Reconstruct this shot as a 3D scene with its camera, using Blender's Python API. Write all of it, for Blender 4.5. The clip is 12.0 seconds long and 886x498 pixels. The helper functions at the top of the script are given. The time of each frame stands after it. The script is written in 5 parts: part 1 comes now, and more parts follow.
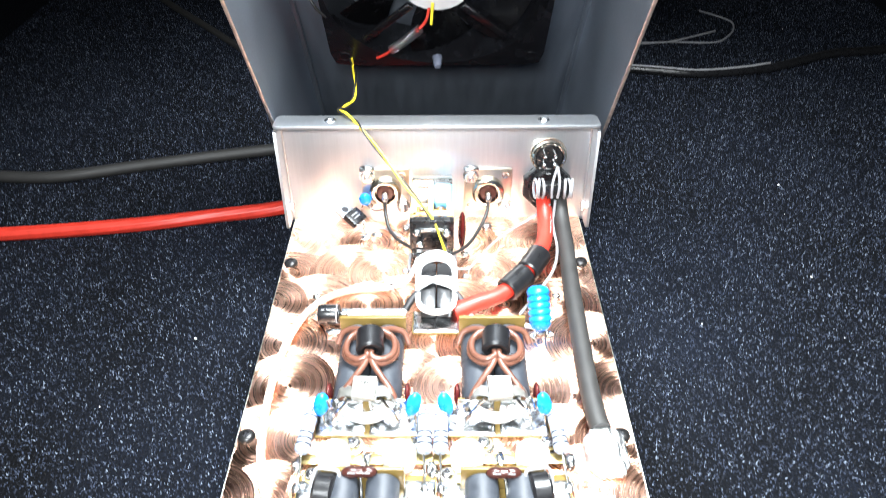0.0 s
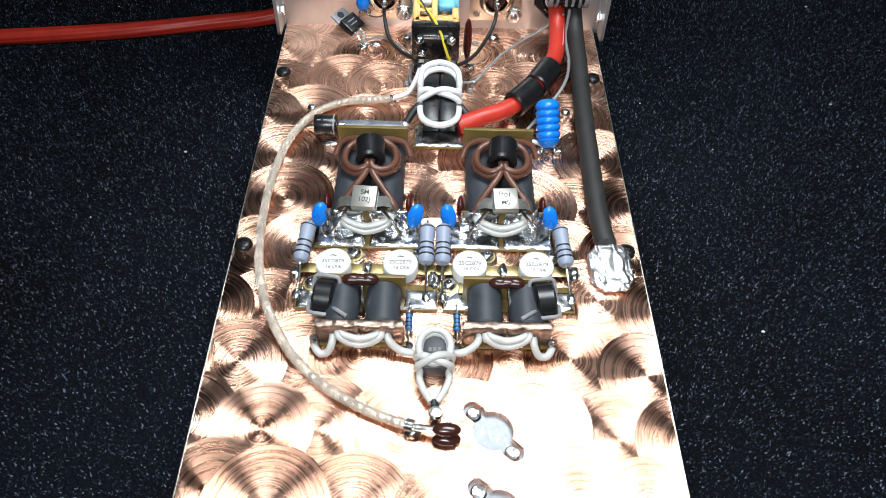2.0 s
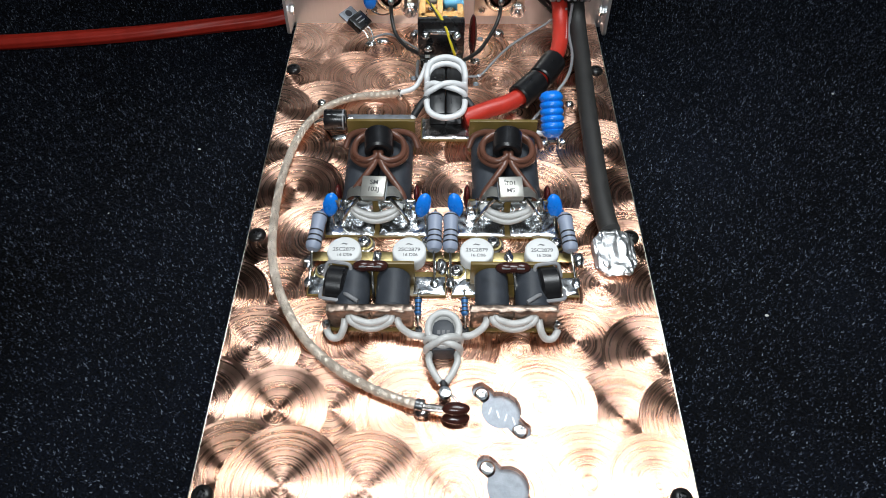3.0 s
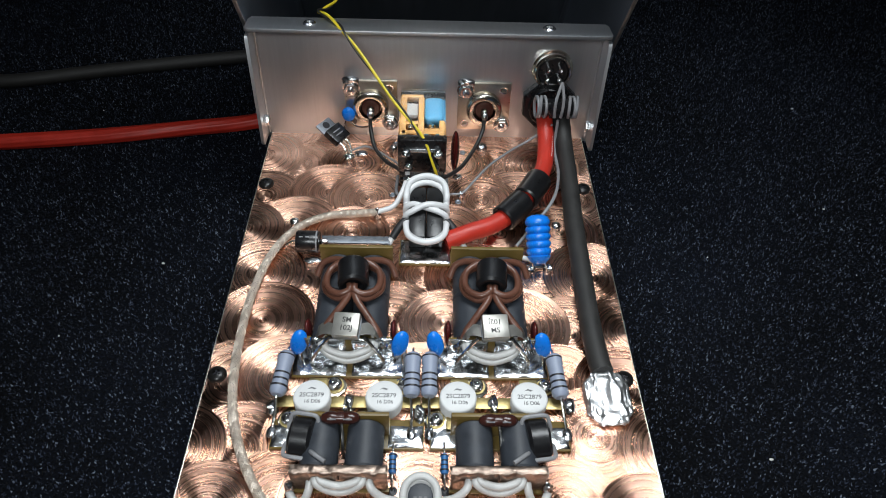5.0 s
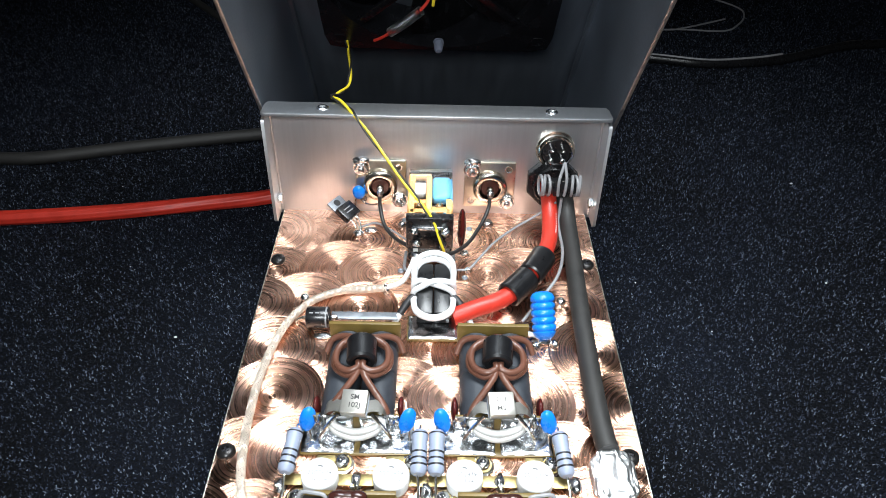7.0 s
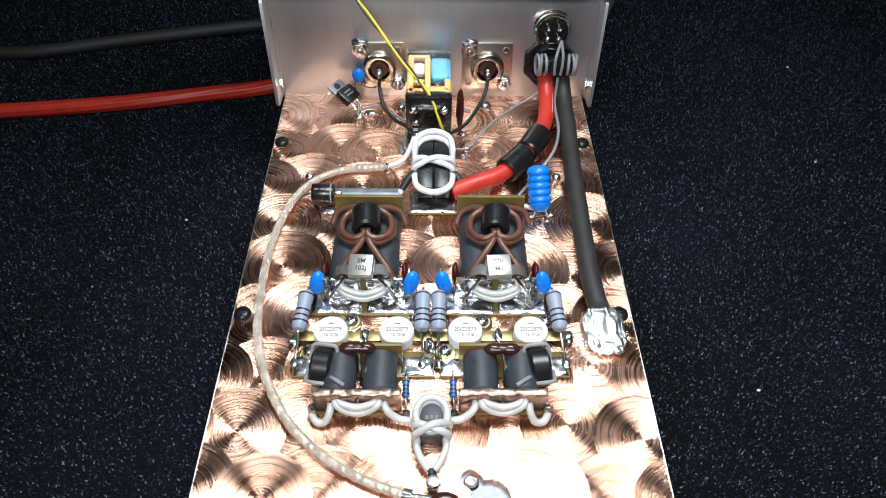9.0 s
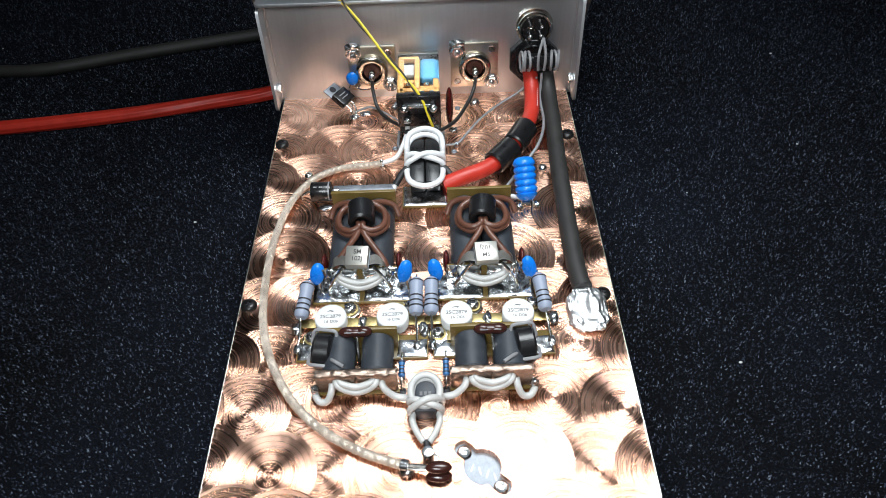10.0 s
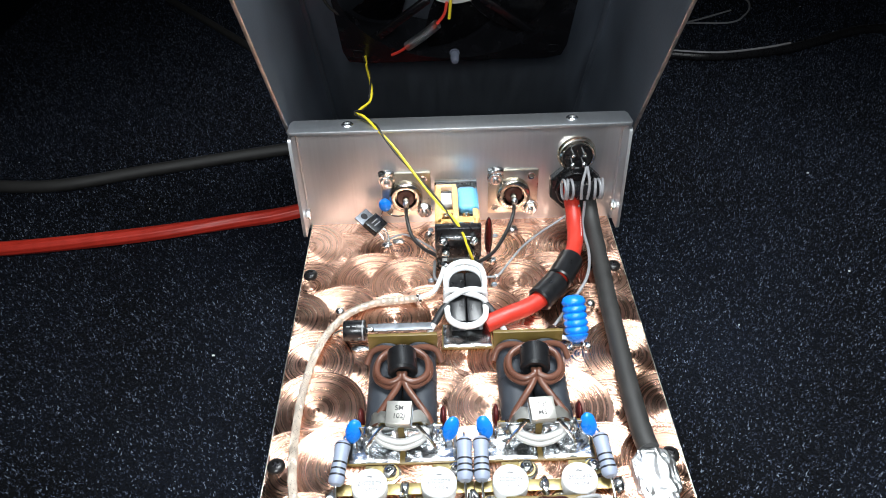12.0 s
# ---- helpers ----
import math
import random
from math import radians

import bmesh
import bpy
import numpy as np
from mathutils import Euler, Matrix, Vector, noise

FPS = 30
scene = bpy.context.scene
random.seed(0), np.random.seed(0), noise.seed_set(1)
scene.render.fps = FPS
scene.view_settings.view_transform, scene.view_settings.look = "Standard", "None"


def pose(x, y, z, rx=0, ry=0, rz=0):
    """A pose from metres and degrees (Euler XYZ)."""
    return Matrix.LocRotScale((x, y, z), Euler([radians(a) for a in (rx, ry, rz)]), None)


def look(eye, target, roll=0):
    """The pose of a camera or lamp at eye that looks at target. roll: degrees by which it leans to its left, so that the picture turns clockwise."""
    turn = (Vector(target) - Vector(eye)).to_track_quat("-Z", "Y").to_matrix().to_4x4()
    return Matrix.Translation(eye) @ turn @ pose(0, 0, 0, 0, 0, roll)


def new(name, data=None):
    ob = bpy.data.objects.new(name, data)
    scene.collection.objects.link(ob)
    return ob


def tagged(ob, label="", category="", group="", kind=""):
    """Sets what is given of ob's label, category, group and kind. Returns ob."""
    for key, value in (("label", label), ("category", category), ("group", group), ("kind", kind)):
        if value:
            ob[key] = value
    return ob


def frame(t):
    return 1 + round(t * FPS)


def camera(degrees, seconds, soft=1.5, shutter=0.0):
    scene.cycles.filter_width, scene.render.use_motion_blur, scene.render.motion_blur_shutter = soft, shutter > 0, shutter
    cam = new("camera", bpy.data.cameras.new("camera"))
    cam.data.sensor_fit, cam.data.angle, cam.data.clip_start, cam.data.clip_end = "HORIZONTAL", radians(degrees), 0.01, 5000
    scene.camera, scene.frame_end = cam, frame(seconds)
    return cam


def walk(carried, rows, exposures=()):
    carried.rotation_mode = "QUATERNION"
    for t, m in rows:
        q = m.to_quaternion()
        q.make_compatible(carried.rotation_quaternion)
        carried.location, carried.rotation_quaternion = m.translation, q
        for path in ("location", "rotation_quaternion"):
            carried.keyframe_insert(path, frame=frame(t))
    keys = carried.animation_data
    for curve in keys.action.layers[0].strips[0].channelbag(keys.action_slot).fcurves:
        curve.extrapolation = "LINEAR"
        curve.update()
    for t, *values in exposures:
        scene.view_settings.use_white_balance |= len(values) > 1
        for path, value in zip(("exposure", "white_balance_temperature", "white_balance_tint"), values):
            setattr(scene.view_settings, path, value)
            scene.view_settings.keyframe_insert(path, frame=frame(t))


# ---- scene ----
cam = camera(65.00, 12.0, soft=0.8, shutter=0.1)
PATH = [
    (0, (0.0040, -0.2986, 0.2319), (0.0028, 0.8567, -0.7248), -0.22),
    (0.1, (0.0083, -0.3020, 0.2303), (0.0022, 0.7917, -0.7962), -0.96),
    (0.2, (0.0120, -0.3051, 0.2326), (-0.0124, 0.7371, -0.8459), -2.40),
    (0.3, (0.0131, -0.3088, 0.2310), (-0.0245, 0.7194, -0.8605), -2.87),
    (0.5, (0.0091, -0.3147, 0.2255), (-0.0329, 0.7154, -0.8640), -2.93),
    (1, (-0.0007, -0.3251, 0.2247), (-0.0458, 0.6863, -0.8820), -1.69),
    (1.5, (0.0019, -0.3110, 0.2225), (-0.0093, 0.6898, -0.8948), 0.03),
    (2, (-0.0008, -0.2987, 0.2126), (0.0193, 0.6183, -0.9743), 2.05),
    (2.5, (0.0007, -0.3042, 0.2141), (0.0108, 0.6189, -0.9681), 1.00),
    (2.7, (0.0004, -0.3080, 0.2146), (-0.0030, 0.6146, -0.9682), 0.16),
    (4.3, (0.0004, -0.2956, 0.2147), (0.0189, 0.6513, -0.9485), 1.40),
    (4.5, (0.0009, -0.2898, 0.2137), (0.0289, 0.6762, -0.9335), 1.90),
    (5, (0.0008, -0.2749, 0.2155), (0.0370, 0.7591, -0.8705), 2.34),
    (5.5, (0.0015, -0.2647, 0.2172), (0.0364, 0.8368, -0.8004), 2.49),
    (6, (0.0017, -0.2665, 0.2184), (0.0216, 0.8699, -0.7605), 1.77),
    (6.5, (0.0018, -0.2714, 0.2201), (0.0192, 0.8514, -0.7743), 1.46),
    (7, (0.0010, -0.2764, 0.2243), (0.0177, 0.8531, -0.7627), 1.57),
    (7.5, (0.0022, -0.2834, 0.2213), (0.0108, 0.7979, -0.8182), 1.16),
    (7.7, (0.0004, -0.2898, 0.2202), (0.0008, 0.7736, -0.8377), 0.79),
    (9.3, (0.0015, -0.3016, 0.2214), (0.0283, 0.6948, -0.8995), 0.56),
    (9.5, (0.0070, -0.3082, 0.2308), (0.0152, 0.6900, -0.8888), -1.67),
    (10, (0.0100, -0.3124, 0.2307), (-0.0000, 0.6877, -0.8873), -2.43),
    (10.5, (0.0103, -0.3065, 0.2342), (0.0020, 0.6911, -0.8860), -3.04),
    (11, (0.0054, -0.2814, 0.2294), (0.0215, 0.7292, -0.8788), -2.18),
    (11.5, (-0.0012, -0.2662, 0.2297), (0.0301, 0.8066, -0.8183), -1.68),
    (12, (-0.0087, -0.2780, 0.2319), (-0.0096, 0.8505, -0.7562), -1.82),
]
EXPOSURES = [(0.0, 2.3), (0.4, 1.6), (0.8, 0.95), (1.5, 0.45), (2.0, 0.1), (2.5, -0.2), (4.5, -0.7), (5.0, -0.55), (5.5, -0.2), (6.0, 0.2), (6.5, 0.55), (7.0, 0.65), (7.5, 0.5), (9.5, 0.0), (10.5, -0.1), (11.5, 0.3), (12.0, 0.6)]
walk(cam, [(t, look(eye, target, roll)) for t, eye, target, roll in PATH], EXPOSURES)

# ---- light ----
world = bpy.data.worlds.new("room_light")
scene.world = world
world.use_nodes = True
world.node_tree.nodes["Background"].inputs[0].default_value = (0.9, 0.95, 1.0, 1)
world.node_tree.nodes["Background"].inputs[1].default_value = 0.02


def area_lamp(name, eye, target, sx, sy, watts, colour, spread=180):
    data = bpy.data.lights.new(name, "AREA")
    data.shape, data.size, data.size_y, data.energy, data.color, data.spread = "RECTANGLE", sx, sy, watts, colour, radians(spread)
    ob = new(name, data)
    ob.matrix_world = look(eye, target)
    return ob


area_lamp("bench_lamp", (0.07, -0.07, 0.44), (0.04, -0.13, 0.0), 0.28, 0.16, 1.05, (0.90, 0.965, 1.0), 108)
# unseen fill added on the viewer's side to brighten the panel and cover
area_lamp("front_fill", (-0.05, -0.42, 0.35), (0.03, -0.14, 0.0), 0.16, 0.10, 0.74, (0.90, 0.965, 1.0), 118)

# ---- materials ----


def nodes_of(name):
    m = bpy.data.materials.new(name)
    m.use_nodes = True
    nt = m.node_tree
    return m, nt, nt.nodes["Principled BSDF"]


def mat(name, colour, rough=0.5, metal=0.0, vary=0.25, scale=400.0, bump=0.15, fine=2500.0, dark=None, coat=0.0, stretch=(1, 1, 1), uneven=0.27):
    """A surface with colour variation at two scales, uneven gloss and fine relief. Scales are per metre."""
    m, nt, b = nodes_of(name)
    n, l = nt.nodes, nt.links
    tc = n.new("ShaderNodeTexCoord")
    mp = n.new("ShaderNodeMapping")
    mp.inputs["Scale"].default_value = stretch
    l.new(tc.outputs["Object"], mp.inputs[0])
    n1, n2 = n.new("ShaderNodeTexNoise"), n.new("ShaderNodeTexNoise")
    n1.inputs["Scale"].default_value, n2.inputs["Scale"].default_value = scale, fine
    n1.inputs["Detail"].default_value, n2.inputs["Detail"].default_value = 4, 3
    l.new(mp.outputs[0], n1.inputs[0]), l.new(mp.outputs[0], n2.inputs[0])
    mix = n.new("ShaderNodeMix")
    mix.data_type = "RGBA"
    dk = dark or tuple(c * (1 - vary) for c in colour)
    mix.inputs[6].default_value, mix.inputs[7].default_value = (*dk, 1), (*[min(1, c * (1 + vary * 0.4)) for c in colour], 1)
    avg = n.new("ShaderNodeMath")
    avg.operation = "MULTIPLY_ADD"
    avg.inputs[1].default_value = 0.4
    ramp = n.new("ShaderNodeMapRange")
    ramp.inputs[1].default_value, ramp.inputs[2].default_value = 0.35, 0.95
    l.new(n2.outputs[0], avg.inputs[0]), l.new(n1.outputs[0], avg.inputs[2]), l.new(avg.outputs[0], ramp.inputs[0])
    l.new(ramp.outputs[0], mix.inputs[0]), l.new(mix.outputs[2], b.inputs["Base Color"])
    rr = n.new("ShaderNodeMapRange")
    rr.inputs[3].default_value, rr.inputs[4].default_value = max(0.02, rough * (1 - uneven)), min(1, rough * (1 + uneven))
    l.new(n1.outputs[0], rr.inputs[0]), l.new(rr.outputs[0], b.inputs["Roughness"])
    b.inputs["Metallic"].default_value = metal
    b.inputs["Coat Weight"].default_value = coat
    if bump:
        bp = n.new("ShaderNodeBump")
        bp.inputs["Strength"].default_value, bp.inputs["Distance"].default_value = bump, 0.0004
        l.new(avg.outputs[0], bp.inputs["Height"]), l.new(bp.outputs[0], b.inputs["Normal"])
    return m


def copper_material():
    """Copper sheet ground in overlapping swirls: each disc overlies the ones before it and is brushed in rings round its centre."""
    m, nt, b = nodes_of("swirled_copper")
    n, l = nt.nodes, nt.links
    geo = n.new("ShaderNodeNewGeometry")
    rng = random.Random(11)
    discs = []
    for row in range(12):
        for col in range(-4, 5):
            x = col * 0.0235 + (0.012 if row % 2 else 0.0) + rng.uniform(-0.004, 0.004)
            y = 0.012 - row * 0.0245 + rng.uniform(-0.004, 0.004)
            discs.append((row + rng.uniform(0, 0.8), x, y, rng.uniform(0.0165, 0.0205)))
    discs.sort()
    last = None
    for _, x, y, r in discs:
        d = n.new("ShaderNodeVectorMath")
        d.operation = "DISTANCE"
        d.inputs[1].default_value = (x, y, 0)
        l.new(geo.outputs["Position"], d.inputs[0])
        c = n.new("ShaderNodeMath")
        c.operation = "LESS_THAN"
        c.inputs[1].default_value = r
        l.new(d.outputs["Value"], c.inputs[0])
        mx = n.new("ShaderNodeMix")
        mx.data_type = "VECTOR"
        l.new(c.outputs[0], mx.inputs[0])
        if last:
            l.new(last, mx.inputs[4])
        mx.inputs[5].default_value = (x, y, 0)
        last = mx.outputs[1]
    off = n.new("ShaderNodeVectorMath")
    off.operation = "SUBTRACT"
    l.new(geo.outputs["Position"], off.inputs[0]), l.new(last, off.inputs[1])
    nrm = n.new("ShaderNodeVectorMath")
    nrm.operation = "NORMALIZE"
    l.new(off.outputs[0], nrm.inputs[0])
    l.new(nrm.outputs[0], b.inputs["Tangent"])
    ln = n.new("ShaderNodeVectorMath")
    ln.operation = "LENGTH"
    l.new(off.outputs[0], ln.inputs[0])
    # ring scratches: noise over the radius, with a slow change from disc to disc
    add = n.new("ShaderNodeCombineXYZ")
    l.new(ln.outputs["Value"], add.inputs[0])
    dist2 = n.new("ShaderNodeVectorMath")
    dist2.operation = "MULTIPLY"
    dist2.inputs[1].default_value = (60, 60, 60)
    l.new(last, dist2.inputs[0])
    sc = n.new("ShaderNodeVectorMath")
    sc.operation = "MULTIPLY_ADD"
    sc.inputs[1].default_value = (820, 820, 820)
    l.new(add.outputs[0], sc.inputs[0]), l.new(dist2.outputs[0], sc.inputs[2])
    rings = n.new("ShaderNodeTexNoise")
    rings.inputs["Scale"].default_value, rings.inputs["Detail"].default_value = 1.0, 5
    rings.inputs["Roughness"].default_value = 0.7
    l.new(sc.outputs[0], rings.inputs[0])
    grain = n.new("ShaderNodeTexNoise")
    grain.inputs["Scale"].default_value, grain.inputs["Detail"].default_value = 900, 3
    l.new(geo.outputs["Position"], grain.inputs[0])
    tarnish = n.new("ShaderNodeTexNoise")
    tarnish.inputs["Scale"].default_value, tarnish.inputs["Detail"].default_value = 35, 5
    l.new(geo.outputs["Position"], tarnish.inputs[0])
    both = n.new("ShaderNodeMath")
    both.operation = "MULTIPLY_ADD"
    both.inputs[1].default_value = 0.08
    l.new(grain.outputs[0], both.inputs[0]), l.new(rings.outputs[0], both.inputs[2])
    col = n.new("ShaderNodeMix")
    col.data_type = "RGBA"
    col.inputs[6].default_value, col.inputs[7].default_value = (0.60, 0.28, 0.17, 1), (0.96, 0.59, 0.44, 1)
    cr = n.new("ShaderNodeMapRange")
    cr.inputs[1].default_value, cr.inputs[2].default_value = 0.35, 0.62
    worn = n.new("ShaderNodeMath")
    worn.operation = "MULTIPLY_ADD"
    worn.inputs[1].default_value = 0.55
    half = n.new("ShaderNodeMath")
    half.operation = "MULTIPLY"
    half.inputs[1].default_value = 0.5
    l.new(tarnish.outputs[0], half.inputs[0])
    l.new(rings.outputs[0], worn.inputs[0]), l.new(half.outputs[0], worn.inputs[2])
    l.new(worn.outputs[0], cr.inputs[0]), l.new(cr.outputs[0], col.inputs[0])
    l.new(col.outputs[2], b.inputs["Base Color"])
    rr = n.new("ShaderNodeMapRange")
    rr.inputs[1].default_value, rr.inputs[2].default_value, rr.inputs[3].default_value, rr.inputs[4].default_value = 0.35, 0.75, 0.21, 0.35
    l.new(both.outputs[0], rr.inputs[0]), l.new(rr.outputs[0], b.inputs["Roughness"])
    b.inputs["Metallic"].default_value = 1.0
    b.inputs["Anisotropic"].default_value = 0.93
    bp = n.new("ShaderNodeBump")
    bp.inputs["Strength"].default_value, bp.inputs["Distance"].default_value = 0.9, 0.00042
    l.new(both.outputs[0], bp.inputs["Height"])
    # each ground disc is dished a little its own way
    white = n.new("ShaderNodeTexWhiteNoise")
    white.noise_dimensions = "3D"
    l.new(last, white.inputs[0])
    lean = n.new("ShaderNodeVectorMath")
    lean.operation = "MULTIPLY_ADD"
    lean.inputs[1].default_value, lean.inputs[2].default_value = (0.13, 0.13, 0.0), (-0.065, -0.065, 0.0)
    l.new(white.outputs["Color"], lean.inputs[0])
    tip = n.new("ShaderNodeVectorMath")
    tip.operation = "ADD"
    l.new(bp.outputs[0], tip.inputs[0]), l.new(lean.outputs[0], tip.inputs[1])
    unit = n.new("ShaderNodeVectorMath")
    unit.operation = "NORMALIZE"
    l.new(tip.outputs[0], unit.inputs[0]), l.new(unit.outputs[0], b.inputs["Normal"])
    return m


def glass_material(name, colour, rough=0.05):
    m, nt, b = nodes_of(name)
    b.inputs["Base Color"].default_value = (*colour, 1)
    b.inputs["Roughness"].default_value = rough
    b.inputs["Transmission Weight"].default_value = 1.0
    b.inputs["IOR"].default_value = 1.35
    return m


def carpet_material():
    m, nt, b = nodes_of("black_carpet")
    n, l = nt.nodes, nt.links
    geo = n.new("ShaderNodeNewGeometry")
    vor, no = n.new("ShaderNodeTexVoronoi"), n.new("ShaderNodeTexNoise")
    vor.inputs["Scale"].default_value = 520
    no.inputs["Scale"].default_value, no.inputs["Detail"].default_value = 900, 4
    big = n.new("ShaderNodeTexNoise")
    big.inputs["Scale"].default_value, big.inputs["Detail"].default_value = 9, 4
    for t in (vor, no, big):
        l.new(geo.outputs["Position"], t.inputs[0])
    mul = n.new("ShaderNodeMath")
    mul.operation = "MULTIPLY"
    l.new(no.outputs[0], mul.inputs[0]), l.new(big.outputs[0], mul.inputs[1])
    cr = n.new("ShaderNodeValToRGB")
    cr.color_ramp.elements[0].position, cr.color_ramp.elements[0].color = 0.16, (0.002, 0.0022, 0.003, 1)
    cr.color_ramp.elements[1].position, cr.color_ramp.elements[1].color = 0.46, (0.0065, 0.0088, 0.0155, 1)
    l.new(mul.outputs[0], cr.inputs[0]), l.new(cr.outputs[0], b.inputs["Base Color"])
    b.inputs["Roughness"].default_value = 0.9
    b.inputs["Specular IOR Level"].default_value = 0.08
    bp = n.new("ShaderNodeBump")
    bp.inputs["Strength"].default_value, bp.inputs["Distance"].default_value = 0.9, 0.0015
    l.new(vor.outputs["Distance"], bp.inputs["Height"]), l.new(bp.outputs[0], b.inputs["Normal"])
    return m


def pile_material():
    """Black tufts; paler colours among them stand in for the sheen of lit fibres."""
    m, nt, b = nodes_of("carpet_tufts")
    n, l = nt.nodes, nt.links
    geo = n.new("ShaderNodeNewGeometry")
    cr = n.new("ShaderNodeValToRGB")
    e = cr.color_ramp.elements
    e[0].position, e[0].color = 0.0, (0.0012, 0.0013, 0.0017, 1)
    e[1].position, e[1].color = 1.0, (0.15, 0.175, 0.22, 1)
    for pos, v in ((0.3, 0.005), (0.6, 0.017), (0.85, 0.042)):
        k = e.new(pos)
        k.color = (v * 0.78, v * 0.98, v * 1.6, 1)
    l.new(geo.outputs["Random Per Island"], cr.inputs[0]), l.new(cr.outputs[0], b.inputs["Base Color"])
    b.inputs["Roughness"].default_value = 0.6
    b.inputs["Specular IOR Level"].default_value = 0.12
    return m


COPPER = copper_material()
PILE = pile_material()
CARPET = carpet_material()
ALU = mat("brushed_aluminium", (0.62, 0.635, 0.655), 0.44, 1.0, 0.07, 120, 0.012, 900, stretch=(6, 1, 0.3), uneven=0.05)
ALU_RAW = mat("milled_aluminium", (0.26, 0.28, 0.31), 0.5, 0.75, 0.4, 300, 0.3, 2600)
LID_METAL = mat("grey_sheet_metal", (0.34, 0.385, 0.45), 0.38, 0.9, 0.2, 25, 0.05, 700, stretch=(6, 1, 1))
LID_EDGE = mat("cut_sheet_edge", (0.55, 0.50, 0.48), 0.5, 1.0, 0.4, 200, 0.2)
SOLDER = mat("tinned_solder", (0.52, 0.535, 0.55), 0.24, 1.0, 0.45, 300, 0.2, 1100)
STEEL = mat("zinc_steel", (0.70, 0.70, 0.70), 0.22, 1.0, 0.3, 500, 0.1)
WIRE_METAL = mat("tinned_wire", (0.78, 0.76, 0.72), 0.25, 1.0, 0.3, 600, 0.1)
NICKEL = mat("nickel_plate", (0.66, 0.62, 0.54), 0.18, 1.0, 0.25, 300, 0.08)
BRASSY = mat("gold_plated_lead", (0.44, 0.35, 0.16), 0.4, 1.0, 0.35, 400, 0.12)
RAW_COPPER = mat("ragged_copper_foil", (0.36, 0.275, 0.225), 0.42, 1.0, 0.5, 250, 0.6, 900, dark=(0.14, 0.11, 0.09))
BLACK_SCREW = mat("black_oxide", (0.025, 0.024, 0.024), 0.3, 0.6, 0.4, 500, 0.1)
FERRITE = mat("grey_ferrite", (0.033, 0.038, 0.047), 0.5, 0.0, 0.35, 250, 0.15)
FERRITE_BLACK = mat("black_ferrite", (0.009, 0.009, 0.010), 0.3, 0.0, 0.4, 300, 0.12)
BLACK_PLASTIC = mat("black_plastic", (0.008, 0.008, 0.009), 0.28, 0.0, 0.4, 300, 0.08)
FAN_PLASTIC = mat("fan_black_plastic", (0.004, 0.004, 0.005), 0.26, 0.0, 0.4, 120, 0.05)
RUBBER = mat("grey_black_rubber", (0.022, 0.021, 0.020), 0.6, 0.0, 0.35, 160, 0.3)
HEATSHRINK = mat("heat_shrink", (0.02, 0.02, 0.022), 0.5, 0.0, 0.4, 300, 0.3)
RED = mat("red_silicone", (0.52, 0.032, 0.018), 0.42, 0.0, 0.3, 120, 0.2)
WHITE_WIRE = mat("white_ptfe", (0.72, 0.725, 0.73), 0.32, 0.0, 0.12, 200, 0.1)
GREY_WHITE = mat("grey_white_ptfe", (0.52, 0.515, 0.50), 0.35, 0.0, 0.2, 250, 0.15)
GREY_WIRE = mat("grey_wire", (0.24, 0.24, 0.25), 0.4, 0.0, 0.3, 300, 0.1)
BROWN_WIRE = mat("brown_ptfe", (0.125, 0.052, 0.034), 0.3, 0.0, 0.35, 220, 0.15)
YELLOW_WIRE = mat("yellow_wire", (0.72, 0.56, 0.03), 0.4, 0.0, 0.25, 300, 0.1)
BLACK_WIRE = mat("black_wire", (0.018, 0.017, 0.017), 0.38, 0.0, 0.3, 300, 0.1)
CERAMIC = mat("white_ceramic", (0.66, 0.665, 0.66), 0.5, 0.0, 0.08, 300, 0.08)
INK = mat("grey_ink", (0.13, 0.13, 0.135), 0.6, 0.0, 0.15, 900, 0.0)
DARK_INK = mat("black_ink", (0.03, 0.03, 0.03), 0.6, 0.0, 0.15, 900, 0.0)
WHITE_INK = mat("white_ink", (0.8, 0.8, 0.8), 0.6, 0.0, 0.15, 900, 0.0)
FR4 = mat("brown_circuit_board", (0.15, 0.10, 0.025), 0.42, 0.0, 0.3, 200, 0.1)
GREY_BODY = mat("grey_resistor_enamel", (0.25, 0.285, 0.37), 0.45, 0.0, 0.12, 300, 0.1)
BAND_BLACK = mat("black_band", (0.012, 0.012, 0.016), 0.45, 0.0, 0.2, 300, 0.05)
BLUE_CAP = mat("blue_epoxy", (0.005, 0.19, 0.75), 0.28, 0.0, 0.2, 250, 0.15)
BLUE_RES = mat("blue_resistor", (0.03, 0.14, 0.36), 0.35, 0.0, 0.25, 300, 0.1)
BROWN_DIP = mat("brown_dipped_epoxy", (0.040, 0.013, 0.010), 0.2, 0.0, 0.3, 250, 0.15)
DARK_RED = mat("dark_red_epoxy", (0.06, 0.008, 0.007), 0.22, 0.0, 0.3, 250, 0.15)
MICA = mat("silver_mica_case", (0.40, 0.39, 0.36), 0.36, 0.7, 0.15, 250, 0.08)
FOIL = mat("crumpled_foil", (0.86, 0.87, 0.88), 0.36, 1.0, 0.15, 500, 0.3, 1500)
BRAID = mat("braided_shield", (0.66, 0.575, 0.49), 0.42, 0.6, 0.3, 500, 0.1)
ORANGE = mat("orange_bobbin", (0.72, 0.38, 0.13), 0.45, 0.0, 0.2, 200, 0.05)
BLUE_TAPE = mat("blue_coil_tape", (0.12, 0.38, 0.60), 0.45, 0.0, 0.15, 200, 0.05)
